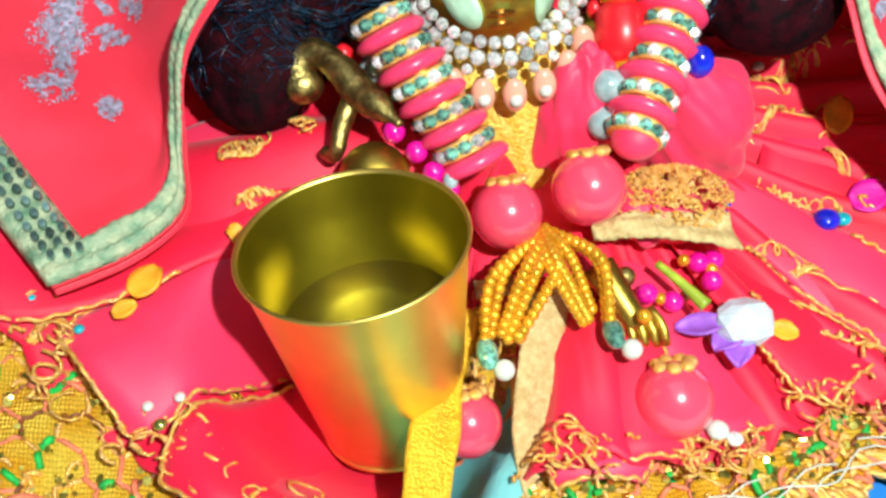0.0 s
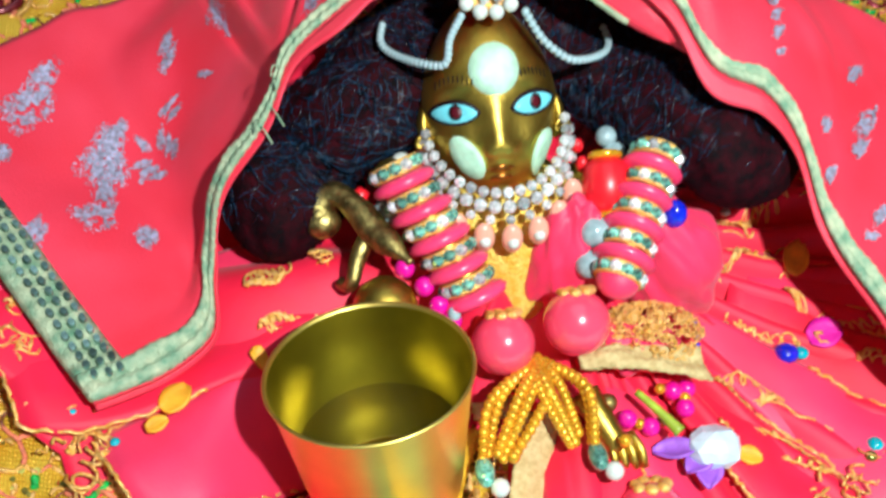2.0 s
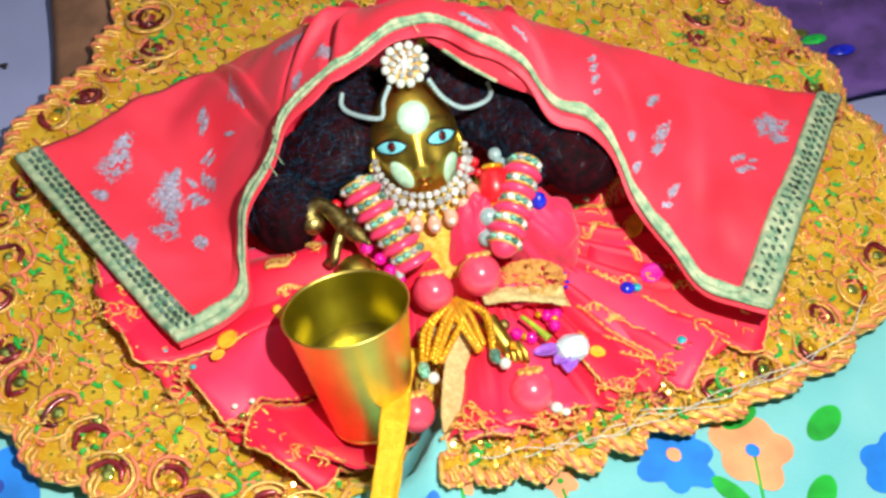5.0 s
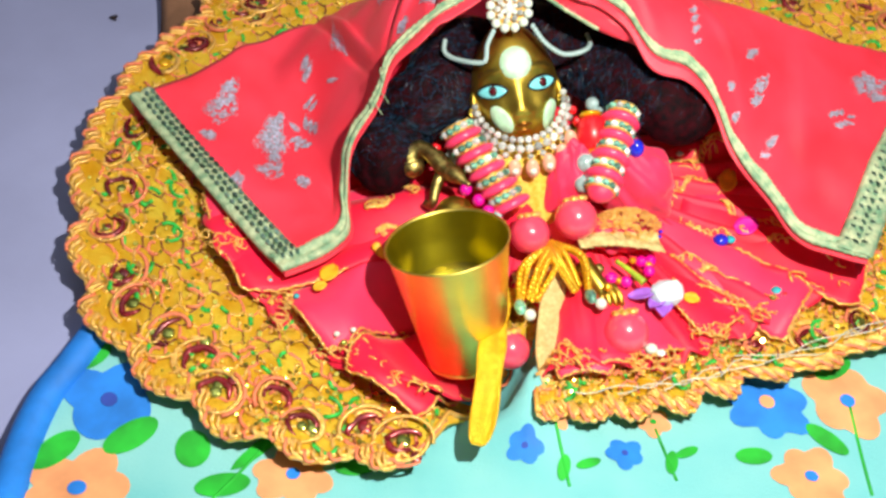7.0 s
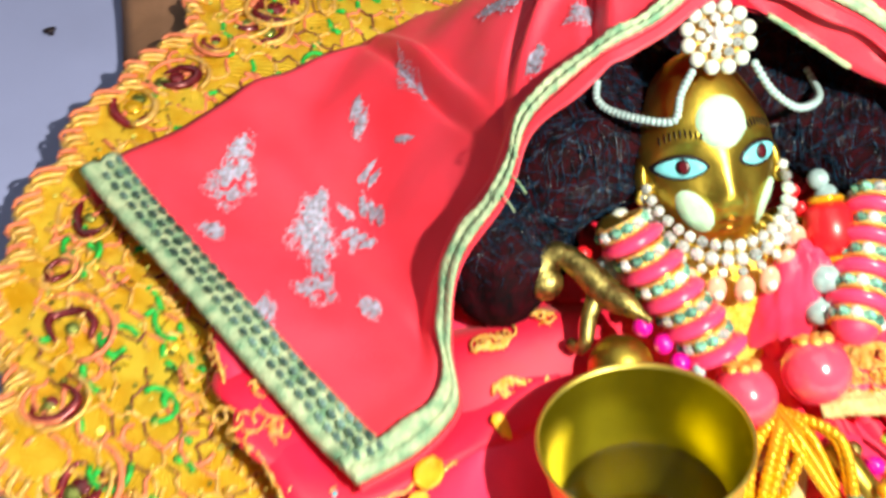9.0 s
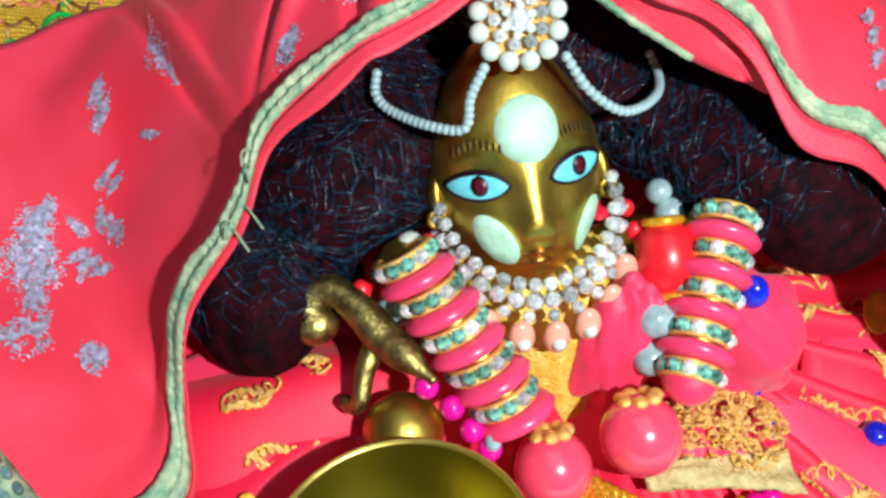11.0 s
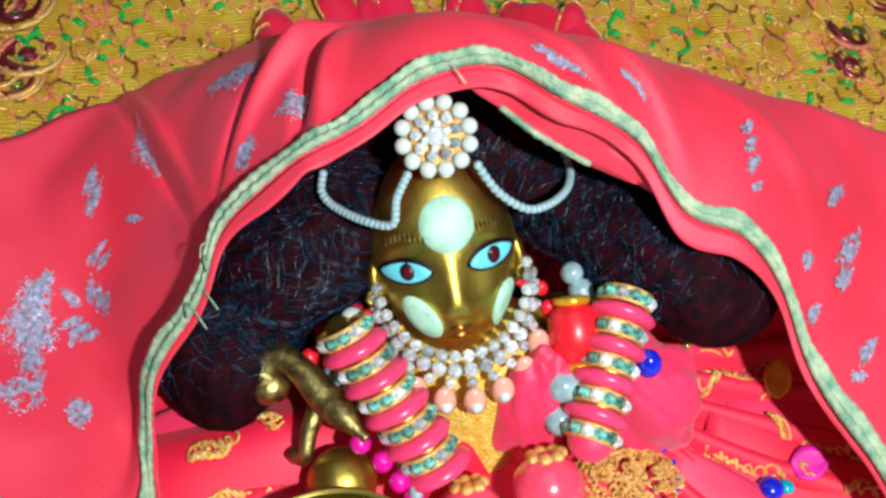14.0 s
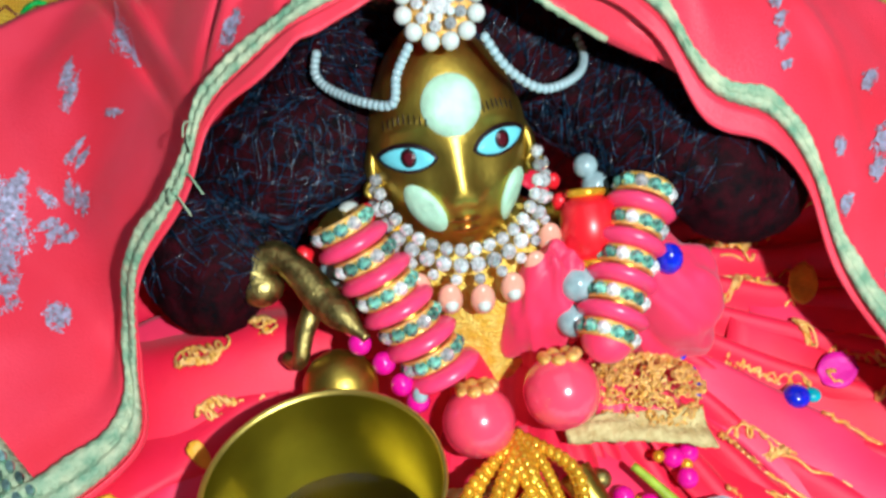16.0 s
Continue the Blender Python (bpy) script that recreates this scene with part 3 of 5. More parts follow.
for k, (a, r0, r1) in enumerate(((-34, .045, .085), (-26, .040, .092), (-19, .048, .100), (-13, .042, .078), (-8, .046, .105), (-2, .040, .085), (4, .044, .098), (11, .042, .080), (18, .046, .095), (-44, .05, .085))):
    pts = []
    for i in range(50):
        f = i / 49
        aa, rr = a + 1.6 * math.sin(5 * f + k) + 0.5 * math.sin(31 * f), r0 + (r1 - r0) * f
        x, y = polar(aa, rr)
        pts.append(on(x, y, 0.0072 + pleat(aa % 360, rr / inner(aa), x, y)))
    tube("sewn_thread", pts, 0.00034, GOLDWIRE, skirt, "gold thread sewn along a pleat", sides=5)
# small sewn-on beads, petals and patches of the skirt
for x, y, m, r in ((.0512, .1444, BLUEBEAD, .0028), (.0545, .1442, TEALBEAD, .0018), (-.0985, .1295, TEALBEAD, .0010), (-.0905, .1240, TEALBEAD, .0010), (-.079, .1105, PEARL_WHITE, .0010),
                   (-.0740, .1120, PEARL_WHITE, .0010), (-.0770, .1075, SEQUIN, .0012), (.0155, .1032, PEARL_WHITE, .0020), (.0180, .1015, CRYSTAL, .0015), (.0424, .1733, SEQUIN, .0012),
                   (.0470, .1760, PEARL_WHITE, .0013), (.062, .122, TEALBEAD, .0018), (.060, .1195, SEQUIN, .0014), (.064, .1200, RED, .0014), (-.0615, .1555, BLUEBEAD, .0011), (.052, .181, BLUEBEAD, .0010),
                   (.0300, .1530, BLUEBEAD, .0008), (.0312, .1505, BLUEBEAD, .0008), (.0315, .1475, BLUEBEAD, .0008), (.0305, .1455, BLUEBEAD, .0008), (.0275, .1560, TEALBEAD, .0010)):
    a = math.degrees(math.atan2(y - MID[1], x - MID[0]))
    ball("sewn_bead", on(x, y, 0.0095), r, m, skirt, squash=(1, 1, .75), seg=14)


def petal(x, y, length, width, turn, mat, label):
    rows = []
    for i in range(9):
        f = i / 8
        half = width * math.sin(math.pi * min(1, 0.12 + 0.8 * f)) ** 0.8
        row = []
        for k in range(7):
            u = k / 3 - 1
            dx, dy = length * (f - 0.5), half * u
            px, py = x + dx * math.cos(turn) - dy * math.sin(turn), y + dx * math.sin(turn) + dy * math.cos(turn)
            row.append(on(px, py, 0.0100 + 0.0005 * u * u + 0.0008 * f))
        rows.append(row)
    thicken(raw("silk_petal", *grid_data(rows), mat, skirt, label), 0.0005)


petal(.0605, .1640, .0075, .0030, .9, YELLOW, "yellow silk petal")
petal(-.0800, .1330, .0070, .0030, .9, YELLOW, "yellow silk petal")
petal(-.0830, .1270, .0045, .0018, .4, YELLOW, "yellow silk petal")
petal(-.0500, .1600, .0040, .0016, .9, YELLOW, "yellow silk petal")
petal(-.0640, .1420, .0040, .0016, -.6, YELLOW, "yellow silk petal")
petal(.0335, .1200, .0050, .0022, -.4, YELLOW, "yellow silk petal")
petal(.0610, .1470, .0080, .0034, .1, MAGSILK, "magenta silk petal")

# ---- veil ----
V_OUT = [(-.1425, .1935, .0690), (-.1210, .2090, .0715), (-.1020, .2230, .0740), (-.0780, .2310, .0820), (-.0500, .2230, .0940), (-.0200, .2070, .1010),
         (.0135, .1970, .1015), (.0460, .1915, .0870), (.0815, .1895, .0705), (.1160, .1910, .0540), (.1500, .1950, .0375)]
V_IN = [(-.0931, .1274, .0368), (-.0811, .1332, .0374), (-.0721, .1418, .0379), (-.0711, .1526, .0448), (-.0667, .1573, .0609), (-.0552, .1604, .0764),
        (-.0486, .1665, .0865), (-.0387, .1682, .0930), (-.0225, .1685, .0995), (-.0078, .1744, .1040), (.0047, .1787, .1023), (.0147, .1723, .0970),
        (.0276, .1701, .0868), (.0348, .1621, .0747), (.0451, .1592, .0675), (.0516, .1545, .0574), (.0555, .1454, .0427), (.0629, .1332, .0298),
        (.0695, .1225, .0201), (.0864, .1124, .0149)]
NU, NV = 420, 64
vo, vi = spline(V_OUT, NU), spline(V_IN, NU)


def gauss(x, c, w):
    return math.exp(-((x - c) / w) ** 2)


def ramp(a, b, x):
    t = min(max((x - a) / (b - a), 0.0), 1.0)
    return t * t * (3 - 2 * t)


def veil_point(s, f):
    i = min(max(s, 0), 1) * (NU - 1)
    k = min(int(i), NU - 2)
    p = vo[k].lerp(vo[k + 1], i - k).lerp(vi[k].lerp(vi[k + 1], i - k), f)
    hump = math.sin(math.pi * min(max(s, 0), 1)) ** 0.7
    p.z += 0.0055 * math.sin(math.pi * f) * hump
    p.z -= 0.0105 * ramp(0.935, 0.85, f) * ramp(0.15, 0.55, f) * gauss(s, 0.21, 0.10)
    low = S(p.x, p.y) + 0.0105
    p.z = 0.5 * (p.z + low + math.sqrt((p.z - low) ** 2 + 0.003 ** 2))
    if f < 0:
        # behind the ridge the cloth rolls over and falls to the skirt
        fall = hump * min(-f / 0.6, 1.0)
        p = vo[k].lerp(vo[k + 1], i - k) + Vector((0, 0.030 * fall, -0.034 * fall ** 1.7))
    for s0, f0, lean, w, d in ((.365, .41, -.167, .007, -.0045), (.379, .41, -.167, .008, .0050), (.385, .66, -.07, .007, -.0045), (.399, .66, -.07, .008, .0045), (.256, .36, .05, .006, -.0030), (.267, .36, .05, .007, .0036),
                               (.62, .5, .12, .016, .0022), (.74, .5, .2, .02, .0018), (.13, .5, .05, .02, .0015), (.57, .62, .10, .010, .0018), (.86, .45, .12, .018, .0020)):
        p.z += d * gauss(s - lean * (f - f0), s0, w) * gauss(f, f0, 0.30) * (1 - f ** 5)
    p.z += 0.0026 * noise2(p.x, p.y, 30, 1) + 0.0010 * noise2(p.x, p.y, 80, 2)
    return p


veil = thing("veil", "coral pink veil with silver foil print and pale trim", "veil")
thicken(raw("cloth", *grid_data([[veil_point(i / (NU - 1), j / NV) for i in range(NU)] for j in range(-18, NV + 1)]), VEIL, veil), 0.0006, 0.0)


def veil_normal(s, f):
    a, b = veil_point(s + 0.004, f) - veil_point(s - 0.004, f), veil_point(s, f + 0.01) - veil_point(s, f - 0.01)
    n = a.cross(b).normalized()
    return n if n.z > 0 else -n


# turned-in hem under the edge
rows = []
for j in range(5):
    row = []
    for i in range(NU):
        s = i / (NU - 1)
        e, d = veil_point(s, 1), (veil_point(s, 1) - veil_point(s, 0.9)).normalized()
        wide = 0.0004 + 0.0036 * ramp(0.20, 0.34, s) * ramp(0.86, 0.70, s)
        row.append(e + d * (wide * j / 4 * (0.78 + 0.22 * math.sin(s * 40 + 3 * noise2(s, 0, 9)))) + Vector((0, 0, -0.0010 * (j / 4) - 0.0002)))
    rows.append(row)
thicken(raw("hem", *grid_data(rows), VEIL, veil, "turned-in coral hem"), 0.0005)
# a fold of the veil that hangs inside, over the wig
rows = []
for j in range(7):
    row = []
    for i in range(40):
        u = i / 39
        e = veil_point(0.485 + 0.155 * u, 1)
        reach = math.sin(math.pi * u) ** 0.7
        row.append(e + Vector((-0.0042, 0.0005, -0.0062)) * (j / 6 * reach) + Vector((0, 0.001, -0.0022 - 0.0010 * math.sin(j * 1.2 + 9 * u))))
    rows.append(row)
fold = thicken(raw("inner_fold", *grid_data(rows), VEIL, veil, "coral fold hanging inside the veil"), 0.0005)
tube("fold_trim", [p + Vector((0, -0.0004, 0.0004)) for p in rows[-1][8:27]], lambda t: 0.0007 + 0.00012 * math.sin(60 * t), TRIM, fold, "narrow pale trim", sides=6)


def trim_strip(name, count, base, across, width, rib):
    """A sewn-on trim: base(i) on the edge, across(i) the way into the cloth."""
    rows = []
    for j in range(9):
        v = j / 8
        row = []
        for i in range(count):
            p, d, up = base(i), across(i), Vector((0, -0.3, 0.95))
            crown = 0.0013 + 0.0011 * abs(math.sin(math.pi * 2 * v)) ** 0.6 + 0.00017 * math.sin(i * rib)
            row.append(p + d * (width(i) * v - 0.0004) + up * crown)
        rows.append(row)
    return thicken(raw(name, *grid_data(rows), TRIM, veil, "pale green ribbed sequin trim"), 0.0009)


NT = 420
trim_strip("edge_trim", NT, lambda i: veil_point(i / (NT - 1), 1), lambda i: (veil_point(i / (NT - 1), 0.93) - veil_point(i / (NT - 1), 1) + Vector((0, 0, 0.0008))).normalized(),
           lambda i: 0.0034 + 0.0032 * max(gauss(i / NT, 0, .22), 0.8 * gauss(i / NT, 1, .20)) + 0.0004 * math.sin(i * 0.11) + 0.0003 * math.sin(i * 0.37), 1.9)
for s0, s1, wide in ((0.0, 0.06, 0.0095), (1.0, 0.94, 0.0105)):
    trim_strip("end_trim", 110, lambda i: veil_point(s0, i / 109), lambda i: (veil_point(s1, i / 109) - veil_point(s0, i / 109)).normalized(), lambda i: wide, 1.2)
    me = None
    for k in range(30):
        for lane in (0.30, 0.55, 0.78):
            f = (k + 0.5 + 0.3 * (lane > .5)) / 31
            p = veil_point(s0, f)
            d = (veil_point(s1, f) - p).normalized()
            along = (veil_point(s0, min(f + .02, 1)) - veil_point(s0, f - .02)).normalized()
            if me is None:
                bm = bmesh.new()
                bmesh.ops.create_cone(bm, segments=10, radius1=0.0010, radius2=0.0008, depth=0.0005, cap_ends=True)
                me = bpy.data.meshes.new("sequin")
                bm.to_mesh(me)
                bm.free()
                me.materials.append(MIRROR)
            ob = new("sequin", me)
            n = d.cross(along).normalized()
            n = n if n.z > 0 else -n
            ob.matrix_world = Matrix.Translation(p + d * wide * lane + n * 0.0030) @ n.to_track_quat("Z", "Y").to_matrix().to_4x4() @ Matrix.Diagonal((0.75, 1.25, 1, 1))
            ob.parent = veil


def foil(s, f, shapes, name="foil_print"):
    """Silver foil laid on the cloth as close-set worn flecks: shapes of (along, up, length, width, turn) in metres."""
    r2 = random.Random(int(s * 1000) + int(f * 100))
    ds = (veil_point(s + .01, f) - veil_point(s - .01, f))
    df = (veil_point(s, f + .02) - veil_point(s, f - .02))
    ks, kf = .02 / ds.length, .04 / df.length
    verts, faces = [], []
    for u, v, l, w, t in shapes:
        l, w = l * 1.25, w * 1.25
        for _ in range(int(30 + 3.14 * l * w / 0.85e-7)):
            a, q = r2.uniform(0, 2 * math.pi), min(math.sqrt(r2.random()), 1.15 * math.sqrt(r2.random()) * r2.uniform(0.6, 1.0))
            edge = 1 + (0.16 * math.sin(5 * a + 40 * s) if l >= 0.0032 else 0)
            x, y = q * edge * l * math.cos(a), q * edge * w * math.sin(a) * (1 - 0.35 * math.cos(a))
            if l >= 0.0045 and noise2(x, y, 700, s * 30) > 0.28:
                continue
            x, y = u + x * math.cos(t) - y * math.sin(t), v + x * math.sin(t) + y * math.cos(t)
            g = (s + x * ks, min(max(f - y * kf, 0.02), 0.98))
            n = (veil_normal(*g) + Vector((r2.uniform(-.35, .35), r2.uniform(-.35, .35), 0))).normalized()
            p = veil_point(*g) + n * 0.0009
            side = n.orthogonal().normalized()
            up, size, b0 = n.cross(side), r2.uniform(0.00013, 0.00027), len(verts)
            verts += [p + size * (side * math.cos(k) + up * math.sin(k)) for k in (0, 1.26, 2.51, 3.77, 5.03)]
            faces.append((b0, b0 + 1, b0 + 2, b0 + 3, b0 + 4))
    raw(name, verts, faces, SILVER, veil, "worn silver foil flower print", smooth=False)


def sprig(n, size, turn):
    out = []
    for k in range(n):
        x = size * (0.5 + 0.75 * k)
        for side in (-1, 1):
            a = turn + side * 0.75
            out.append((x * math.cos(turn) + side * 0.9 * size * -math.sin(turn), x * math.sin(turn) + side * 0.9 * size * math.cos(turn), size * 0.62, size * 0.24, a))
    out.append((size * (0.6 + .75 * n) * math.cos(turn), size * (.6 + .75 * n) * math.sin(turn), size * 0.6, size * 0.25, turn))
    return out


BLOOM = [(0, 0, .0072, .0066, .6), (.0070, .0030, .0030, .0020, .4), (-.0050, -.0060, .0030, .0020, 1.2)]
# foil flowers of the long side
for s, f, shapes in (
    (.345, .36, [(0, 0, .0052, .0030, .4), (-.0050, .0012, .0034, .0018, .2)]),
    (.375, .68, [(0, 0, .0040, .0020, 1.0)]),
    (.250, .28, [(0, 0, .0060, .0026, 1.4), (.0020, -.0065, .0030, .0012, 1.1)]),
    (.203, .27, [(0, 0, .0030, .0016, .9), (-.001, -.0040, .0034, .0015, .5)]),
    (.226, .47, [(0, .0010, .0030, .0008, -.7)]),
    (.186, .44, [(0, .0012, .0032, .0009, .1), (.0006, -.0014, .0026, .0009, .0)]),
    (.163, .60, sprig(3, .0040, 1.9)),
    (.108, .42, BLOOM),
    (.085, .17, [(0, 0, .0086, .0046, .5), (.0050, .0042, .0040, .0022, .6)])):
    foil(s, f, shapes)
# worn foil marks toward the corner
for s, f, shapes in (
    (.075, .54, [(0, 0, .0046, .0040, .3)]),
    (.095, .67, [(0, 0, .0022, .0028, 0), (.0018, -.0020, .0016, .0012, .7)]),
    (.045, .27, [(0, 0, .0022, .0028, .2)]),
    (.150, .55, [(-.0035, 0, .0020, .0010, .3)]),
    (.032, .53, [(0, 0, .0040, .0022, .9)]),
    (.335, .77, [(0, 0, .0034, .0020, .8)])):
    foil(s, f, shapes)
# foil leaves over the head
for s, f, shapes in (
    (.553, .73, [(0, 0, .0054, .0013, -.2)]),
    (.603, .62, [(0, 0, .0018, .0008, -.6), (.0026, -.001, .0016, .0008, -.8)]),
    (.700, .58, [(-.0010, .0048, .0022, .0010, 1.3), (.0004, .0012, .0024, .0010, 1.2), (.0018, -.0026, .0022, .0009, 1.1), (.0034, -.0062, .0018, .0006, .8)]),
    (.771, .79, [(0, 0, .0020, .0014, 1.0)]),
    (.809, .71, [(0, 0, .0020, .0008, .6)])):
    foil(s, f, shapes)
# foil flowers of the short side
for s, f, shapes in (
    (.779, .45, [(0, 0, .0034, .0014, 1.3)]),
    (.806, .58, [(0, 0, .0052, .0020, 1.4), (.0015, -.0060, .0030, .0014, 1.2)]),
    (.794, .88, [(0, 0, .0026, .0012, 1.2)]),
    (.849, .81, [(0, .0020, .0034, .0012, 1.3), (0, -.0040, .0026, .0008, .8)]),
    (.923, .21, [(0, 0, .0062, .0048, .3), (.0055, -.0050, .0034, .0022, .4)]),
    (.905, .50, sprig(3, .0028, .9)),
    (.985, .75, [(0, 0, .0046, .0032, .2)])):
    foil(s, f, shapes)

# ---- wig ----
wig = thing("wig", "long wavy black doll wig under the veil", "wig")
LOCKS = ([(-.006, .203, .070), (-.0230, .191, .071), (-.0390, .181, .066), (-.0490, .1790, .0590), (-.0560, .1715, .0515), (-.0600, .1610, .0420)],
         [(-.010, .204, .070), (.009, .199, .071), (.0220, .189, .064), (.0345, .174, .058), (.0420, .164, .0520), (.0415, .1570, .0435)])
rng = random.Random(8)
for path, name in zip(LOCKS, ("left_lock", "right_lock")):
    line = spline(path, 40)
    rows = []
    for i, c in enumerate(line):
        f = i / 39
        t = (line[min(i + 1, 39)] - line[max(i - 1, 0)]).normalized()
        side = t.cross(Vector((0, -0.6, 0.8))).normalized()
        up = side.cross(t)
        r = (0.0145 + 0.0015 * math.sin(3 * math.pi * f)) * min(1, 0.8 + f)
        r *= 1 - (0.30 if name == "left_lock" else 0.16) * max(0.0, f - 0.4) / 0.6
        r *= 1 if f < .8 else math.sqrt(max(0.0, 1 - ((f - .8) / .2) ** 2)) * 0.75 + 0.25
        row = []
        for k in range(36):
            a = 2 * math.pi * k / 36
            lump = 1 + 0.20 * noise.noise(c * 90 + Vector((math.cos(a), math.sin(a), 0)) * 1.3) + 0.05 * math.sin(9 * a + 14 * f)
            row.append(c + (side * math.cos(a) * r * 1.05 + up * math.sin(a) * r * 0.8) * lump)
        rows.append(row)
    v, fc = grid_data(rows, True)
    fc.append(tuple(39 * 36 + k for k in range(36)))
    lock = raw(name, v, fc, HAIR, wig)
    verts, faces = [], []
    for _ in range(460):
        i0, a = rng.uniform(0, 30), rng.uniform(-0.4, 3.5)
        drift, h0, length = rng.uniform(-0.9, 0.9), rng.uniform(0.98, 1.07), rng.uniform(2.5, 8)
        pts = []
        for q in range(8):
            i = min(38.9, i0 + length * q / 7)
            k = (a + drift * q / 7 + 0.22 * math.sin(q * 1.3 + a * 5)) / (2 * math.pi) * 36 % 36
            c = line[int(i)]
            p = rows[int(i)][int(k)].lerp(rows[int(i)][(int(k) + 1) % 36], k % 1).lerp(rows[min(int(i) + 1, 39)][int(k)], i % 1)
            pts.append(c + (p - c) * (h0 + 0.012 * math.sin(q)))
        tv, tf = tube_data(pts, rng.uniform(0.00008, 0.00015), 3)
        faces += [tuple(x + len(verts) for x in g) for g in tf]
        verts += tv
    tagged(raw("flyaway_hair", verts, faces, STRAND, lock, "loose fine black hairs"), kind="stuff")

# ---- statue ----
HEAD = Vector((-0.0098, 0.1775, 0.0712))
HX, HY, HZ = 0.0150, 0.0142, 0.0218


def face_y(x, z):
    """How far the face stands out at a place of the head, both in metres from its middle."""
    v = z / HZ
    half = HX * (1 - 0.24 * max(0.0, -v - 0.05) ** 1.1) * (1 - 0.30 * max(0.0, v) ** 1.4)
    d = max(0.0, 1 - (x / half) ** 2 - abs(v) ** (2.5 if v > 0 else 2.7))
    y = HY * d ** 0.42
    y += 0.0028 * gauss(x, 0, 0.0025) * (gauss(z, -0.0085, 0.0042) + 0.35 * gauss(z, -0.002, 0.004))
    y += 0.0018 * gauss(abs(x), 0.0026, 0.0012) * gauss(z, -0.0098, 0.0017)
    y -= 0.0010 * gauss(abs(x), 0.0080, 0.0040) * gauss(z, -0.0005, 0.0030)
    y += 0.0009 * gauss(abs(x), 0.0075, 0.0055) * gauss(z - 0.0012 * math.cos(abs(x) * 260), 0.0048, 0.0009)
    y += 0.0012 * gauss(x, 0, 0.0034) * (gauss(z, -0.0132, 0.0008) + gauss(z, -0.0153, 0.0009)) + 0.0012 * gauss(x, 0, 0.0035) * gauss(z, -0.0188, 0.0016)
    y += 0.0008 * gauss(abs(x), 0.0085, 0.0035) * gauss(z, -0.0085, 0.004)
    return y


SV, SF, SM = [], [], []
STATUE_MATS = [BRASS, EYEWHITE, EYEDARK, PUPIL, MINT, LIP]


def add(verts, faces, slot):
    b = len(SV)
    SV.extend(Vector(v) for v in verts)
    SF.extend(tuple(b + i for i in f) for f in faces)
    SM.extend([slot] * len(faces))


rows = []
for j in range(61):
    z = HZ * math.sin(math.pi * (j / 60 - 0.5)) * 0.9995
    v = z / HZ
    half = HX * math.sqrt(max(1e-6, 1 - abs(v) ** (2.5 if v > 0 else 2.7))) * (1 - 0.24 * max(0.0, -v - 0.05) ** 1.1) * (1 - 0.30 * max(0.0, v) ** 1.4)
    row = []
    for k in range(72):
        a = 2 * math.pi * k / 72
        x = half * math.sin(a)
        back = math.cos(a) < 0
        y = -HY * math.sqrt(max(0.0, 1 - v * v)) * math.cos(a) if back else -face_y(x * 0.9999, z) * (1 if abs(math.sin(a)) < .97 else .9)
        row.append(HEAD + Vector((x, y, z)))
    rows.append(row)
add(*grid_data(rows, True), 0)


def on_face(x, z, lift):
    return HEAD + Vector((x, -face_y(x, z) - lift, z))


def disc(cx, cz, rx, rz, lift, slot, turn=0.0, shape=None, thick=0.0006):
    n = 28
    verts = [on_face(cx, cz, lift + thick)]
    for ring in (.5, .9, 1.0):
        for k in range(n):
            a = 2 * math.pi * k / n
            m = shape(a) if shape else 1
            x, z = ring * rx * math.cos(a), ring * rz * math.sin(a) * m
            x, z = cx + x * math.cos(turn) - z * math.sin(turn), cz + x * math.sin(turn) + z * math.cos(turn)
            verts.append(on_face(x, z, lift + (thick if ring < 1 else -0.0006)))
    faces = [(0, 1 + (k + 1) % n, 1 + k) for k in range(n)]
    for r in (0, 1):
        faces += [(1 + r * n + k, 1 + r * n + (k + 1) % n, 1 + (r + 1) * n + (k + 1) % n, 1 + (r + 1) * n + k) for k in range(n)]
    add(verts, faces, slot)


def almond(a):
    return abs(math.sin(a)) ** 0.35


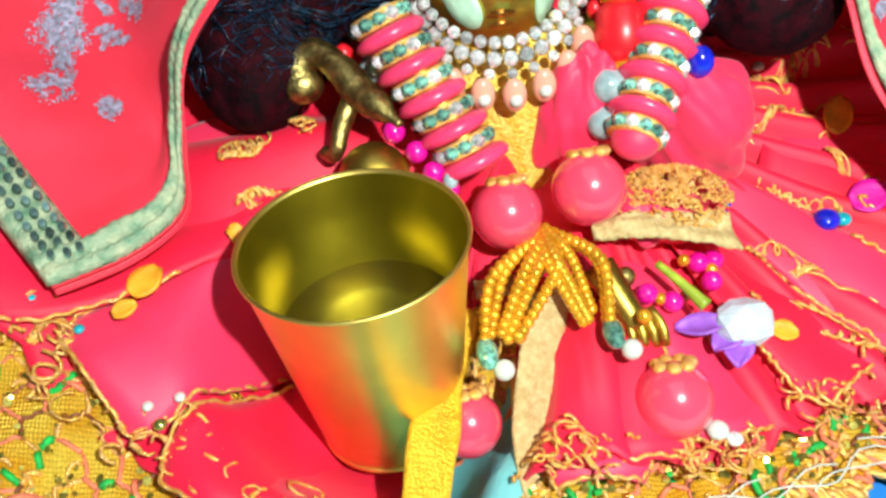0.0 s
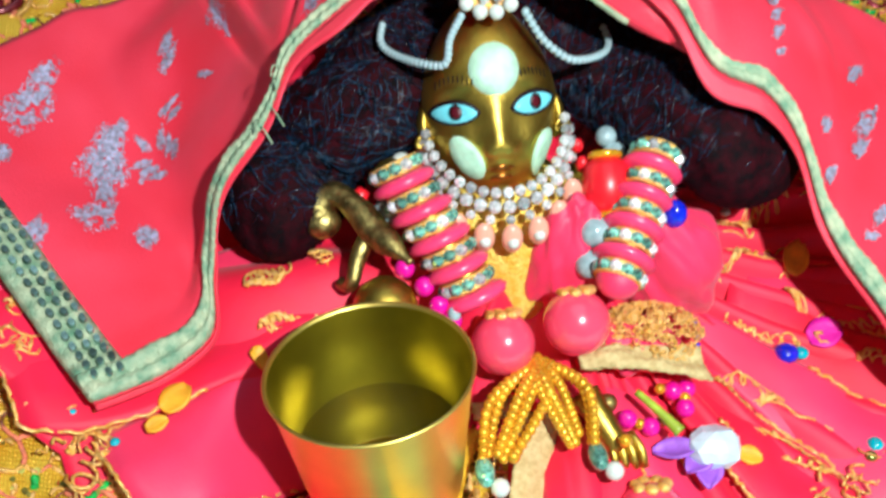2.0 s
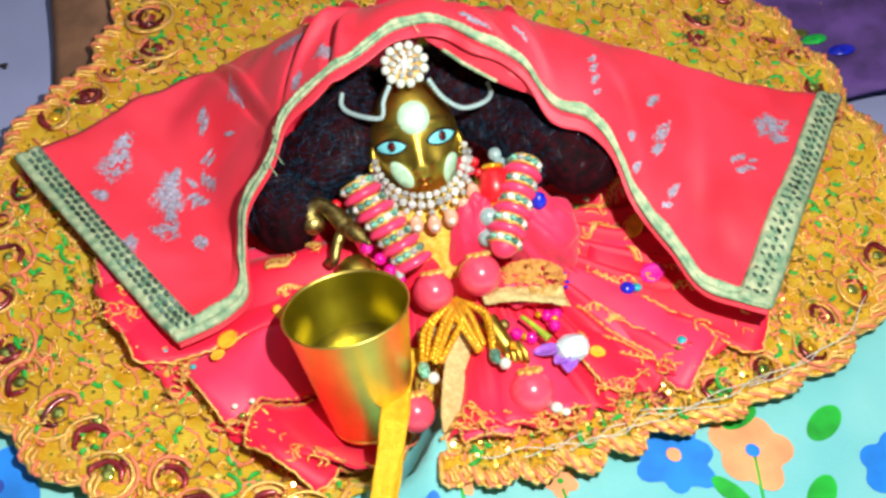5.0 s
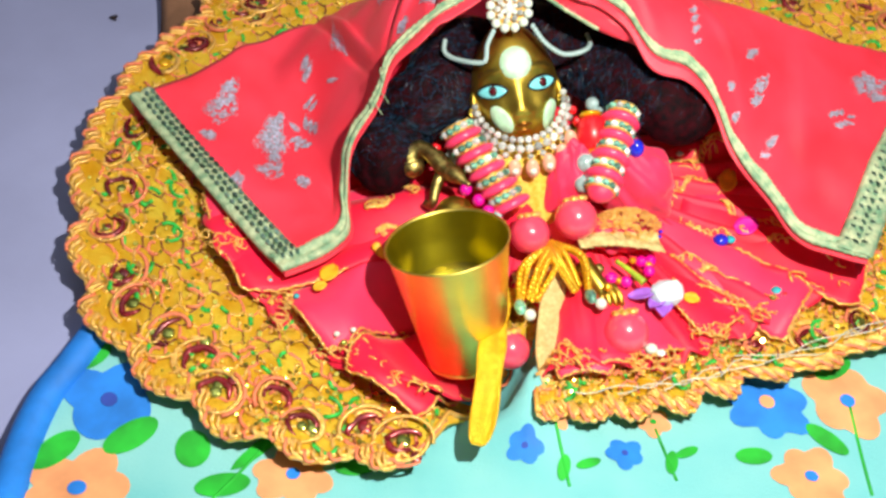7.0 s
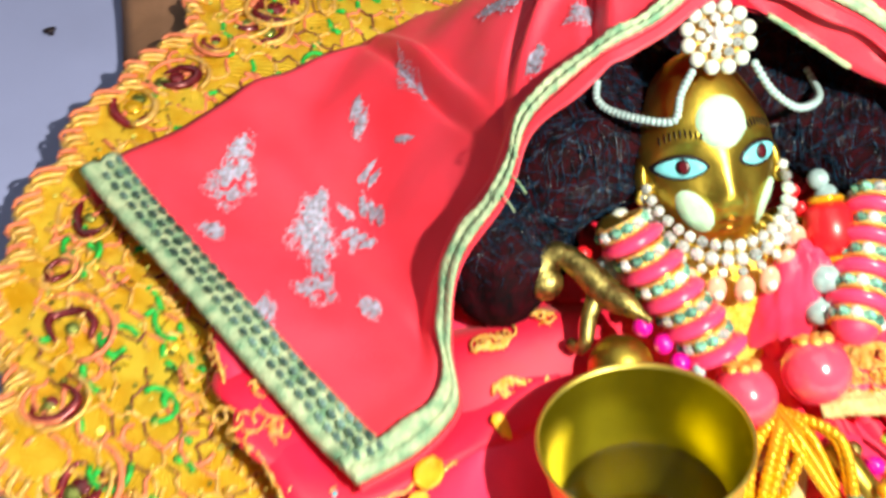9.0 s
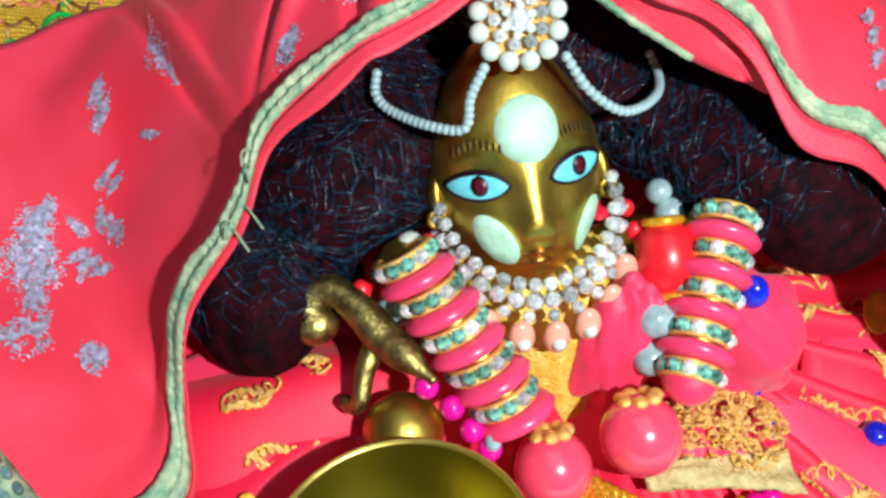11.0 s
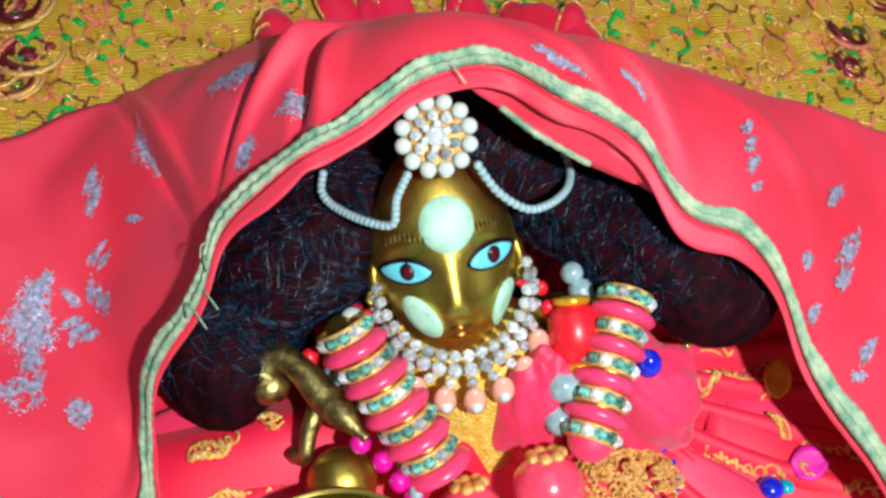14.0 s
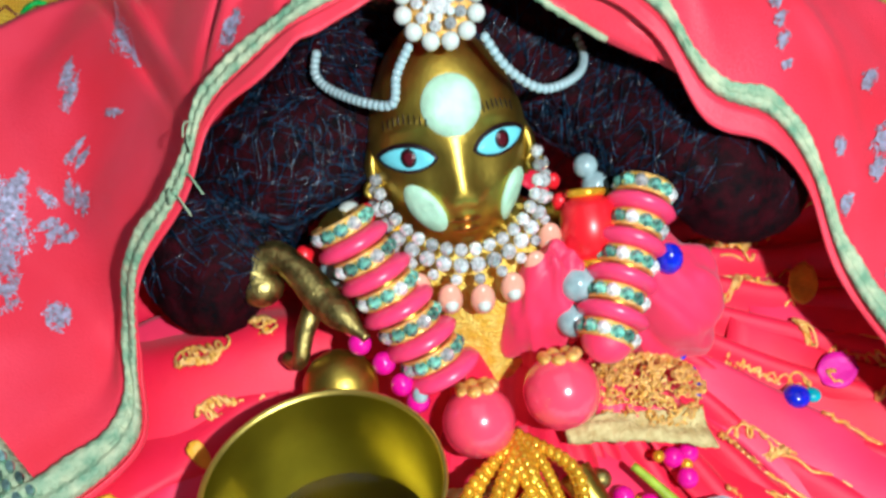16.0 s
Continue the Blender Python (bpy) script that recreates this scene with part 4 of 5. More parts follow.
for side in (-1, 1):
    ex, ez = side * 0.0083, -0.0010 + (0.0004 if side > 0 else 0)
    disc(ex, ez, 0.0055, 0.0028, 0.0003, 2, side * 0.12 + 0.03, almond, 0.0003)
    disc(ex, ez - 0.0001, 0.0048, 0.0021, 0.0007, 1, side * 0.12 + 0.03, almond, 0.0003)
    disc(ex + (0.0004 if side > 0 else 0.0002), ez + 0.0001, 0.00145, 0.0018, 0.0011, 2, 0, None, 0.0002)
    disc(ex + (0.0004 if side > 0 else 0.0002), ez + 0.0001, 0.00095, 0.0012, 0.0014, 3, 0, None, 0.0002)
    disc(-0.0066 if side < 0 else 0.0098, -0.0105 if side < 0 else -0.0115, 0.0027, 0.0054, 0.0004, 4, 0.5 if side < 0 else -0.3, None, 0.0006)
    for k in range(9):
        bx = side * (0.0042 + 0.0009 * k)
        disc(bx, 0.0049 + 0.0010 * math.sin(math.pi * k / 8), 0.00010, 0.0009, 0.0005, 2, side * 0.1, None, 0.0001)
    # ears
    ear = []
    for j in range(9):
        t = j / 8
        ring = []
        for k in range(12):
            a = 2 * math.pi * k / 12
            w = 0.0030 * math.sin(math.pi * (0.08 + 0.84 * t)) ** 0.6
            ring.append(HEAD + Vector((side * (0.0134 + 0.0012 * math.sin(math.pi * t) + 0.5 * w * math.cos(a)), -0.003 + w * math.sin(a), -0.0090 + 0.0110 * t)))
        ear.append(ring)
    add(*grid_data(ear, True), 0)
    c = HEAD + Vector((side * 0.0150, -0.0055, -0.0066))
    v, f = tube_data([c + Vector((0.0014 * math.cos(t), 0, 0.0014 * math.sin(t))) for t in np.linspace(0, 6.283, 15)[:-1]], 0.0006, 6, True)
    add(v, f, 0)
disc(0.0006, 0.0070, 0.0054, 0.0056, 0.0002, 4, 0, None, 0.0007)
disc(0, -0.0132, 0.0030, 0.0007, 0.0001, 5, 0, None, 0.0002)
disc(0, -0.0152, 0.0026, 0.0008, 0.0001, 5, 0, None, 0.0002)
# the head leans back a little
pivot = Vector((-0.0098, 0.165, 0.0702))
lean = Matrix.Translation(pivot) @ Matrix.Rotation(radians(-24), 4, "X") @ Matrix.Translation(-pivot)
SV[:] = [lean @ p for p in SV]
# neck, body, arms and feet
body = [(0.0, 0.004), (0.012, 0.004), (0.0165, 0.010), (0.0150, 0.020), (0.0115, 0.030), (0.0140, 0.044), (0.0125, 0.051), (0.0062, 0.055), (0.0060, 0.064), (0.0, 0.066)]
v, f = lathe(body, 36)
add([Vector((p.x - 0.010, p.y * 0.8 + 0.1745, p.z)) for p in v], f, 0)
ARM_L = [(-.0220, .1750, .0480), (-.0325, .1670, .0565), (-.0285, .1585, .0555), (-.0220, .1490, .0455), (-.0188, .1440, .0398)]
ARM_R = [(.0040, .1760, .0440), (.0235, .1680, .0500), (.0215, .1590, .0520), (.0150, .1490, .0440), (.0122, .1450, .0400)]
for arm in (ARM_L, ARM_R):
    v, f = tube_data(spline(arm, 24), 0.0038, 14)
    add(v, f, 0)
v, f = tube_data(spline([(.0012, .1309, .0200), (.0040, .1250, .0165), (.0062, .1210, .0130)], 12), lambda t: 0.0034 - 0.0010 * t, 12)
add(v, f, 0)
for k in range(4):
    v, f = tube_data(spline([(.0040 + .0016 * k, .1235, .0150), (.0046 + .0019 * k, .1200, .0135), (.0048 + .0019 * k, .1180, .0105)], 6), 0.0009, 8)
    add(v, f, 0)
statue = raw("brass_statue", SV, SF, STATUE_MATS, None, smooth=True, slots=SM)
tagged(statue, "polished brass statue with painted eyes, dressed in pink", "statue")

# ---- bodice ----
bodice = thing("bodice", "yellow gold lace bodice with rose satin sides", "bodice")
prof = [(0.0170, 0.012), (0.0185, 0.022), (0.0165, 0.030), (0.0170, 0.040), (0.0150, 0.0475), (0.0105, 0.0520), (0.0070, 0.0535)]
v, f = lathe(prof, 60)
v = [Vector((p.x * 1.05 - 0.008, p.y * 0.85 + 0.1710 - 0.10 * max(0, 0.05 - p.z), p.z)) * 1.0 + Vector((0, 0.0008 * noise2(p.x, p.z, 160), 0)) for p in v]
thicken(raw("lace_front", v, f, BODICE, bodice), 0.0006)
for c, r, turn, nm in (((.0035, .1560, .0370), (.0085, .0060, .0150), .25, "satin_side"), ((.0260, .1590, .0310), (.0125, .0110, .0180), -.25, "satin_side"), ((.0150, .1430, .0215), (.0105, .0080, .0060), .2, "satin_side")):
    bm = bmesh.new()
    bmesh.ops.create_uvsphere(bm, u_segments=64, v_segments=40, radius=1)
    for vert in bm.verts:
        q = vert.co
        q *= 1 + 0.16 * noise.noise(q * 1.7 + Vector(c) * 300) + 0.06 * math.sin(11 * q.x + 5 * q.z + 3 * noise.noise(q * 2)) + 0.04 * noise.noise(q * 5)
    bm.transform(Matrix.Translation(c) @ Matrix.Rotation(turn, 4, "Y") @ Matrix.Diagonal((*r, 1)))
    part(nm, bm, ROSE, bodice, "puffed rose satin")
v, f = [], []
rng = random.Random(21)
for _ in range(520):
    p, q = rng.uniform(0, 2 * math.pi), rng.uniform(0.15, 1.5)
    if noise2(math.cos(p) * q, math.sin(p) * q, 3.0, 4) > 0.15:
        continue
    c = Vector((.0170, .1430, .0215)) + Vector((.0125 * math.cos(p) * math.sin(q), .0088 * math.sin(p) * math.sin(q), .0070 * math.cos(q)))
    t0 = rng.uniform(0, 6)
    pts = [c + Vector((.0009 * math.cos(t0 + t), .0009 * math.sin(t0 + t), .0003 + .0004 * math.sin(3 * t))) for t in np.linspace(0, 4, 7)]
    a, b = tube_data(pts, 0.00026, 4)
    f += [tuple(i + len(v) for i in g) for g in b]
    v += a
tagged(raw("gold_embroidery", v, f, GOLDWIRE, bodice, "tangled gold thread embroidery"), kind="stuff")

# ---- bangles ----
_rings = {}


def ring_mesh(kind, r, profile, mat):
    if (kind, r) not in _rings:
        v, f = lathe([(r + a, b) for a, b in profile], 40)
        n = len(profile)
        f += [((n - 1) * 40 + k, (n - 1) * 40 + (k + 1) % 40, (k + 1) % 40, k) for k in range(40)]
        me = bpy.data.meshes.new(kind)
        me.from_pydata([tuple(p) for p in v], [], f)
        me.materials.append(mat)
        me.polygons.foreach_set("use_smooth", [True] * len(f))
        _rings[(kind, r)] = me
    return _rings[(kind, r)]


def gem_mesh(name, r, mat):
    if (name, r) not in _rings:
        bm = bmesh.new()
        bmesh.ops.create_uvsphere(bm, u_segments=8, v_segments=5, radius=r)
        me = bpy.data.meshes.new(name)
        bm.to_mesh(me)
        bm.free()
        me.materials.append(mat)
        _rings[(name, r)] = me
    return _rings[(name, r)]


def bangles(start, end, count, r, tilt):
    start, end = Vector(start), Vector(end)
    axis = (end - start).normalized()
    turn = axis.to_track_quat("Z", "Y").to_matrix().to_4x4() @ Matrix.Rotation(tilt, 4, "X")
    for k in range(count):
        c = start.lerp(end, k / (count - 1))
        m = Matrix.Translation(c) @ turn
        if k % 2 == 0:
            ob = new("crystal_bangle", ring_mesh("gold_band", r * 0.88, [(-.0012, -.0015), (.0003, -.0016), (.0005, -.0011), (0, -.0009), (0, .0009), (.0005, .0011), (.0003, .0016), (-.0012, .0015)], GOLDWIRE))
            tagged(ob, "gold bangle set with pale green crystals", "bangle", "crystal bangles")
            ob.matrix_world = m
            for g in range(12):
                a = 2 * math.pi * g / 12
                gem = new("crystal", gem_mesh("crystal" if g % 3 else "clear_crystal", 0.0014, GREENCRYSTAL if g % 3 else CRYSTAL))
                gem.parent = ob
                gem.matrix_basis = pose(r * 0.88 * math.cos(a), r * 0.88 * math.sin(a), 0, 20, 0, math.degrees(a))
        else:
            ob = new("pink_bangle", ring_mesh("pink_bangle", r, [(-.0030, -.0017), (-.0008, -.0016), (.0007, -.0009), (.0013, .0001), (.0007, .0010), (-.0009, .0016), (-.0030, .0017)], HOTPINK))
            tagged(ob, "glossy hot pink bangle on the arm", "bangle", "pink bangles")
            ob.matrix_world = m


bangles((-.0316, .1630, .0600), (-.0186, .1435, .0392), 10, 0.0057, 0.25)
bangles((.0240, .1622, .0560), (.0117, .1445, .0392), 9, 0.0054, -0.1)
ball("cuff", (.0114, .1440, .0385), 0.0047, ROSE, bodice, squash=(1, 1, .9), seg=24, label="rose satin sleeve end")
# ---- tumbler ----
tumbler = thing("tumbler", "small polished brass tumbler part filled with water", "tumbler")
prof = [(0.0, 0.0), (0.0120, 0.0), (0.0131, 0.0008), (0.0136, 0.003), (0.0160, 0.0215), (0.0187, 0.0420), (0.0191, 0.0432), (0.01925, 0.0438), (0.0189, 0.0441), (0.0186, 0.0434), (0.0154, 0.0215), (0.0130, 0.004), (0.0124, 0.0032), (0.0085, 0.0032), (0.0081, 0.0038), (0.0, 0.0040)]
# inner faces get the darker brass, with the cup's inner shade in its colour
cup = raw("cup_wall", *lathe(prof, 96), [CUP, CUPSHADE], tumbler, slots=[int(j >= 9) for j in range(len(prof) - 1) for _ in range(96)])
cup.location = (-0.0410, 0.1208, -0.0003)
for nm, rr, z, th in (("rim", 0.01912, 0.0438, 0.00035), ("foot_ring", 0.0129, 0.0006, 0.0006)):
    ob = tube(nm, [Vector((rr * math.cos(t), rr * math.sin(t), z)) for t in np.linspace(0, 2 * math.pi, 97)[:-1]], th, CUP, tumbler, sides=8, closed=True)
    ob.location = cup.location
wv, wf = lathe([(0.0, 0.0255), (0.008, 0.0255), (0.0160, 0.0255), (0.01655, 0.0259)], 64)
drink = tagged(raw("water", wv, wf, SHADEDWATER), "still water in the brass tumbler, tinted for the shade below it", "water")
drink.location = (-0.0410, 0.1208, -0.0003)
drink.visible_shadow = False

# ---- large pearls ----
for p, r in (((-.0140, .1383, .0300), .0066), ((.0017, .1398, .0318), .0070), ((.0092, .1080, .0070), .0070), ((-.0272, .1112, .0056), .0062)):
    pearl = tagged(ball("pearl", p, r, PEARL_PINK, seg=40), "large glossy pink pearl bead on the dress", "bead", "large pink pearls")
    for k in range(7):
        a = 2 * math.pi * k / 7
        up = Vector((0.1, 0.55, 0.83))
        s = Vector((1, 0, 0))
        w = up.cross(s).normalized()
        e = up * r * 0.93 + (s * math.cos(a) + w * math.sin(a)) * r * 0.42
        ob = ball("gold_cap_petal", e, 0.0014, GOLDWIRE, pearl, squash=(1, 1, .6), seg=10)

# ---- necklace ----
necklace = thing("necklace", "crystal necklace with peach pearl drops", "necklace")


def neck(phi, drop):
    return Vector((-.0092 + (.0150 + .25 * drop) * math.sin(phi), .1700 - (.0150 + .35 * drop) * math.cos(phi), .0558 + .0085 * (1 - math.cos(phi)) - drop))


for row, count, r in ((0.0, 19, .00125), (.0028, 17, .0015), (.0054, 13, .0011)):
    for k in range(count):
        phi = math.radians(-88 + 176 * k / (count - 1))
        ob = new("stone", gem_mesh("stone", r, CRYSTAL))
        ob.parent = necklace
        ob.matrix_basis = Matrix.Translation(neck(phi, row)) @ pose(0, 0, 0, 20 * k, 15, 30)
for k in range(7):
    phi = math.radians(-58 + 116 * k / 6)
    ob = ball("pearl_drop", neck(phi, .0092), 0.0023, material("peach_drop", (0.84, 0.40, 0.28), 0.25, spread=0.1, coat=0.6) if k == 0 else bpy.data.materials["peach_drop"], necklace, squash=(1, .7, 1.5), seg=16)
    ball("pearl", (0, -0.0012, -0.0004), 0.0013, PEARL_WHITE, ob, seg=12)

# ---- brooch and bead chains ----
brooch = thing("brooch", "round white pearl and crystal brooch on the hair", "brooch")
face_turn = Vector((-0.05, -0.80, 0.60)).to_track_quat("Z", "Y").to_matrix().to_4x4()
BC = Vector((-.0087, .1725, .0938))
v, f = lathe([(0.0, 0.0), (.0060, 0.0), (.0064, -.0006), (.0060, -.0012), (0.0, -.0012)], 32)
raw("backing", [BC + face_turn @ p for p in v], f, GOLDWIRE, brooch)
for count, rad, r, m in ((12, .0062, .00155, PEARL_WHITE), (9, .0037, .0011, CRYSTAL), (1, 0.0, .0021, CRYSTAL), (6, .0022, .0008, PEARL_WHITE)):
    for k in range(count):
        a = 2 * math.pi * (k + .3) / count
        p = BC + face_turn @ Vector((rad * math.cos(a), rad * math.sin(a), .0008 + .0006 * (rad < .005)))
        if m is CRYSTAL:
            ob = new("stone", gem_mesh("brooch_stone", r, CRYSTAL))
            ob.matrix_world = Matrix.Translation(p) @ face_turn
            ob.parent = brooch
        else:
            ball("pearl", p, r, m, brooch, seg=16)
for pts in ([(-.0150, .1690, .0890), (-.0176, .1680, .0850), (-.0191, .1672, .0802), (-.0240, .1705, .0797), (-.0292, .1765, .0800), (-.0312, .1800, .0815), (-.0304, .1825, .0840)],
            [(-.0021, .1690, .0885), (.0010, .1675, .0830), (.0060, .1672, .0784), (.0110, .1700, .0765), (.0160, .1760, .0750), (.0188, .1835, .0742), (.0186, .1870, .0760)]):
    chain = thing("bead_chain", "string of tiny silver blue beads", "bead chain", "hair bead chains")
    for p in spline(pts, 30):
        ball("bead", p, 0.00088, PEARL_GREY, chain, seg=10)

# ---- beads at the shoulders ----
red = tagged(raw("red_bead", *lathe([(0.0, -.0062), (.0030, -.0060), (.0050, -.0040), (.0054, 0), (.0050, .0040), (.0030, .0060), (0.0, .0062)], 16), RED), "red faceted glass bead with gold cap", "bead")
red.location = (.0129, .1603, .0512)
red.rotation_euler = (-0.65, 0.1, 0)
for z, r in ((.0066, .0030), (-.0064, .0028)):
    cap = tube("gold_cap", [Vector((r * math.cos(t), r * math.sin(t), z)) for t in np.linspace(0, 6.283, 19)[:-1]], 0.0009, GOLDBEAD, red, "gold bead ring", closed=True)
for p, r, m in (((.0172, .1705, .0530), .0028, PEARL_GREY), ((.0158, .1725, .0565), .0024, PEARL_GREY), ((.0085, .1530, .0448), .0034, PEARL_GREY), ((.0068, .1500, .0388), .0032, PEARL_GREY), ((-.0340, .1640, .0492), .0036, PEARL_GREY), ((-.0300, .1690, .0580), .0024, PEARL_WHITE)):
    tagged(ball("round_pearl", p, r, m, seg=24), "round silver grey pearl beside the arm", "bead", "silver grey pearls")
for p, r, m in (((.0256, .1525, .0470), .0026, BLUEBEAD), ((.0090, .1660, .0540), .0016, RED), ((.0085, .1690, .0570), .0014, RED), ((-.0270, .1680, .0580), .0018, RED), ((-.0240, .1660, .0560), .0012, BLUEBEAD), ((-.0395, .1650, .0530), .0020, RED), ((-.0235, .1395, .0385), .0014, PEARL_GREY)):
    tagged(ball("small_bead", p, r, m, seg=14, squash=(1, 1, 1.25)), "small coloured glass bead on the dress", "bead", "small coloured beads")

# ---- curled brass ornament ----
crook = thing("brass_ornament", "curled dark brass ornament in the statue's hand", "ornament")
tube("curl", spline([(-0.0492, 0.1648, 0.0485), (-0.0478, 0.1665, 0.0522), (-0.0440, 0.1650, 0.0542), (-0.0400, 0.1605, 0.0520), (-0.0372, 0.1565, 0.0492), (-0.0340, 0.1515, 0.0485), (-0.0308, 0.1470, 0.0470)], 60), lambda t: (0.0043 - 0.0016 * ramp(0.10, 0.32, t) + 0.0007 * gauss(t, 0.62, 0.14) - 0.0018 * ramp(0.75, 1, t)) * (1 + 0.03 * math.sin(17 * t)), OLDBRASS, crook, sides=14)
tube("hook", spline([(-0.0385, 0.1580, 0.0485), (-0.0415, 0.1545, 0.0450), (-0.0432, 0.1515, 0.0415), (-0.0445, 0.1520, 0.0395), (-0.0462, 0.1540, 0.0395)], 26), lambda t: 0.0021 - 0.0008 * t, OLDBRASS, crook, sides=10)
ball("end_knob", (-0.0485, 0.1642, 0.0488), 0.0042, OLDBRASS, crook, squash=(1, 1, 0.9), seg=16)
for p in ((-.0322, .1480, .0452), (-.0287, .1455, .0418), (-.0262, .1425, .0388), (-.0240, .1400, .0365)):
    tagged(ball("magenta_bead", p, 0.0021, MAGENTA, seg=18), "small magenta pearl bead beside the bangles", "bead", "magenta beads")
brass_ball = tagged(ball("brass_ball", (-.0372, .1470, .0365), 0.0068, BRASS, seg=32), "round polished brass knob behind the tumbler", "knob")

# ---- sash, bow and tassel ----
def ribbon(name, pts, width, mat, parent, side=Vector((1, 0, 0)), label="", curl=0.0008):
    line = spline(pts, 44)
    rows = []
    for u in np.linspace(-1, 1, 11):
        rows.append([p + side * (u * width(i / 43) / 2) + Vector((0, 0, curl * math.cos(u * 2.2 + i * 0.06) + 0.00015 * math.sin(i * 1.9) + 0.0009 * noise.noise(Vector((u * 1.3, i * 0.16, width(0.5) * 900))))) for i, p in enumerate(line)])
    return thicken(raw(name, *grid_data(rows), mat, parent, label), 0.0006)


sash = thing("sash", "gold net sash with two hanging ends and a bow", "sash")
ribbon("sash_end", [(-.0255, .1280, .0170), (-.0304, .1154, .0150), (-.0337, .1003, .0135), (-.0377, .0855, .0090), (-.0418, .0728, .0050)], lambda f: (0.0096 - 0.002 * f + 0.0005 * math.sin(17 * f)) * (1 if f < .88 else 0.3 + 0.7 * math.sqrt(max(0.0, 1 - ((f - .88) / .125) ** 2))), BRIGHTRIBBON, sash, Vector((.97, .2, -.1)), "bright gold brocade ribbon")
ribbon("sash_end", [(-.0080, .1280, .0200), (-.0120, .1200, .0120), (-.0160, .1095, .0045), (-.0165, .1000, .0005), (-.0155, .0900, -.0030)], lambda f: 0.0085 - 0.0035 * f * f, RIBBON, sash, Vector((.97, .2, -.1)), "brown gold net ribbon")
ribbon("bow_loop", [(.0010, .1360, .0255), (.0080, .1345, .0262), (.0150, .1340, .0250), (.0220, .1335, .0232), (.0278, .1330, .0212)], lambda f: 0.0050 + 0.0040 * f + 0.0004 * math.sin(23 * f), RIBBON, sash, Vector((-.1, .75, .5)))
ribbon("bow_loop", [(-.0050, .1345, .0240), (-.0120, .1300, .0215), (-.0190, .1300, .0195), (-.0220, .1310, .0185)], lambda f: 0.0050, RIBBON, sash, Vector((.1, .8, .4)))

tassel = thing("tassel", "gold seed bead tassel hanging from the bow", "tassel")
rng = random.Random(31)
for end, starts in (((-.0190, .1185, .0195), 6), ((-.0025, .1200, .0180), 6)):
    for k in range(starts):
        off = Vector((rng.uniform(-.003, .003), rng.uniform(-.001, .002), rng.uniform(-.001, .0012)))
        a = Vector((-.0075, .1350, .0265)) + off * 0.5
        b = Vector(end) + off
        mid = a.lerp(b, 0.5) + Vector((off.x * 1.2, 0, 0.003))
        for q in spline([a, mid, b], 15):
            ball("seed_bead", q, 0.00115, GOLDBEAD, tassel, squash=(1, 1.25, 1), seg=8)
    e = Vector(end) + Vector((-.0030 if end[0] < -.01 else .0030, -.0032, -.001))
    ball("end_bead", e, 0.0022, GREENCRYSTAL, tassel, squash=(.9, 1.7, .9), seg=14, label="pale green glass end bead")
    ball("end_pearl", e + Vector((.0024, -.0036, -.001)), 0.0019, PEARL_WHITE, tassel, seg=14)
    ball("end_pearl", e + Vector((.0060, .002, .0008)), 0.0014, GOLDBEAD, tassel, seg=12)

# ---- bracelet and flower ----
bracelet = thing("bracelet", "bracelet of small magenta and gold beads", "bracelet")
for p, m in (((.0060, .1300, .0175), OLDBRASS), ((.0093, .1267, .0155), MAGENTA), ((.0115, .1255, .0148), GOLDBEAD), ((.0136, .1249, .0142), MAGENTA), ((.0165, .1262, .0140), GOLDBEAD), ((.0222, .1287, .0142), MAGENTA), ((.0228, .1310, .0150), GOLDBEAD), ((.0207, .1326, .0158), MAGENTA), ((.0240, .1335, .0150), MAGENTA), ((.0180, .1330, .0165), GOLDBEAD)):
    ball("bead", p, 0.0020 if m is not GOLDBEAD else 0.0012, m, bracelet, seg=16)
flower = thing("silk_flower", "white silk bud with violet petals and green stem", "flower")
tube("stem", spline([(.0120, .1300, .0195), (.0150, .1260, .0180), (.0186, .1212, .0155)], 14), lambda t: 0.0008 + 0.0006 * t * t, STEM, flower)
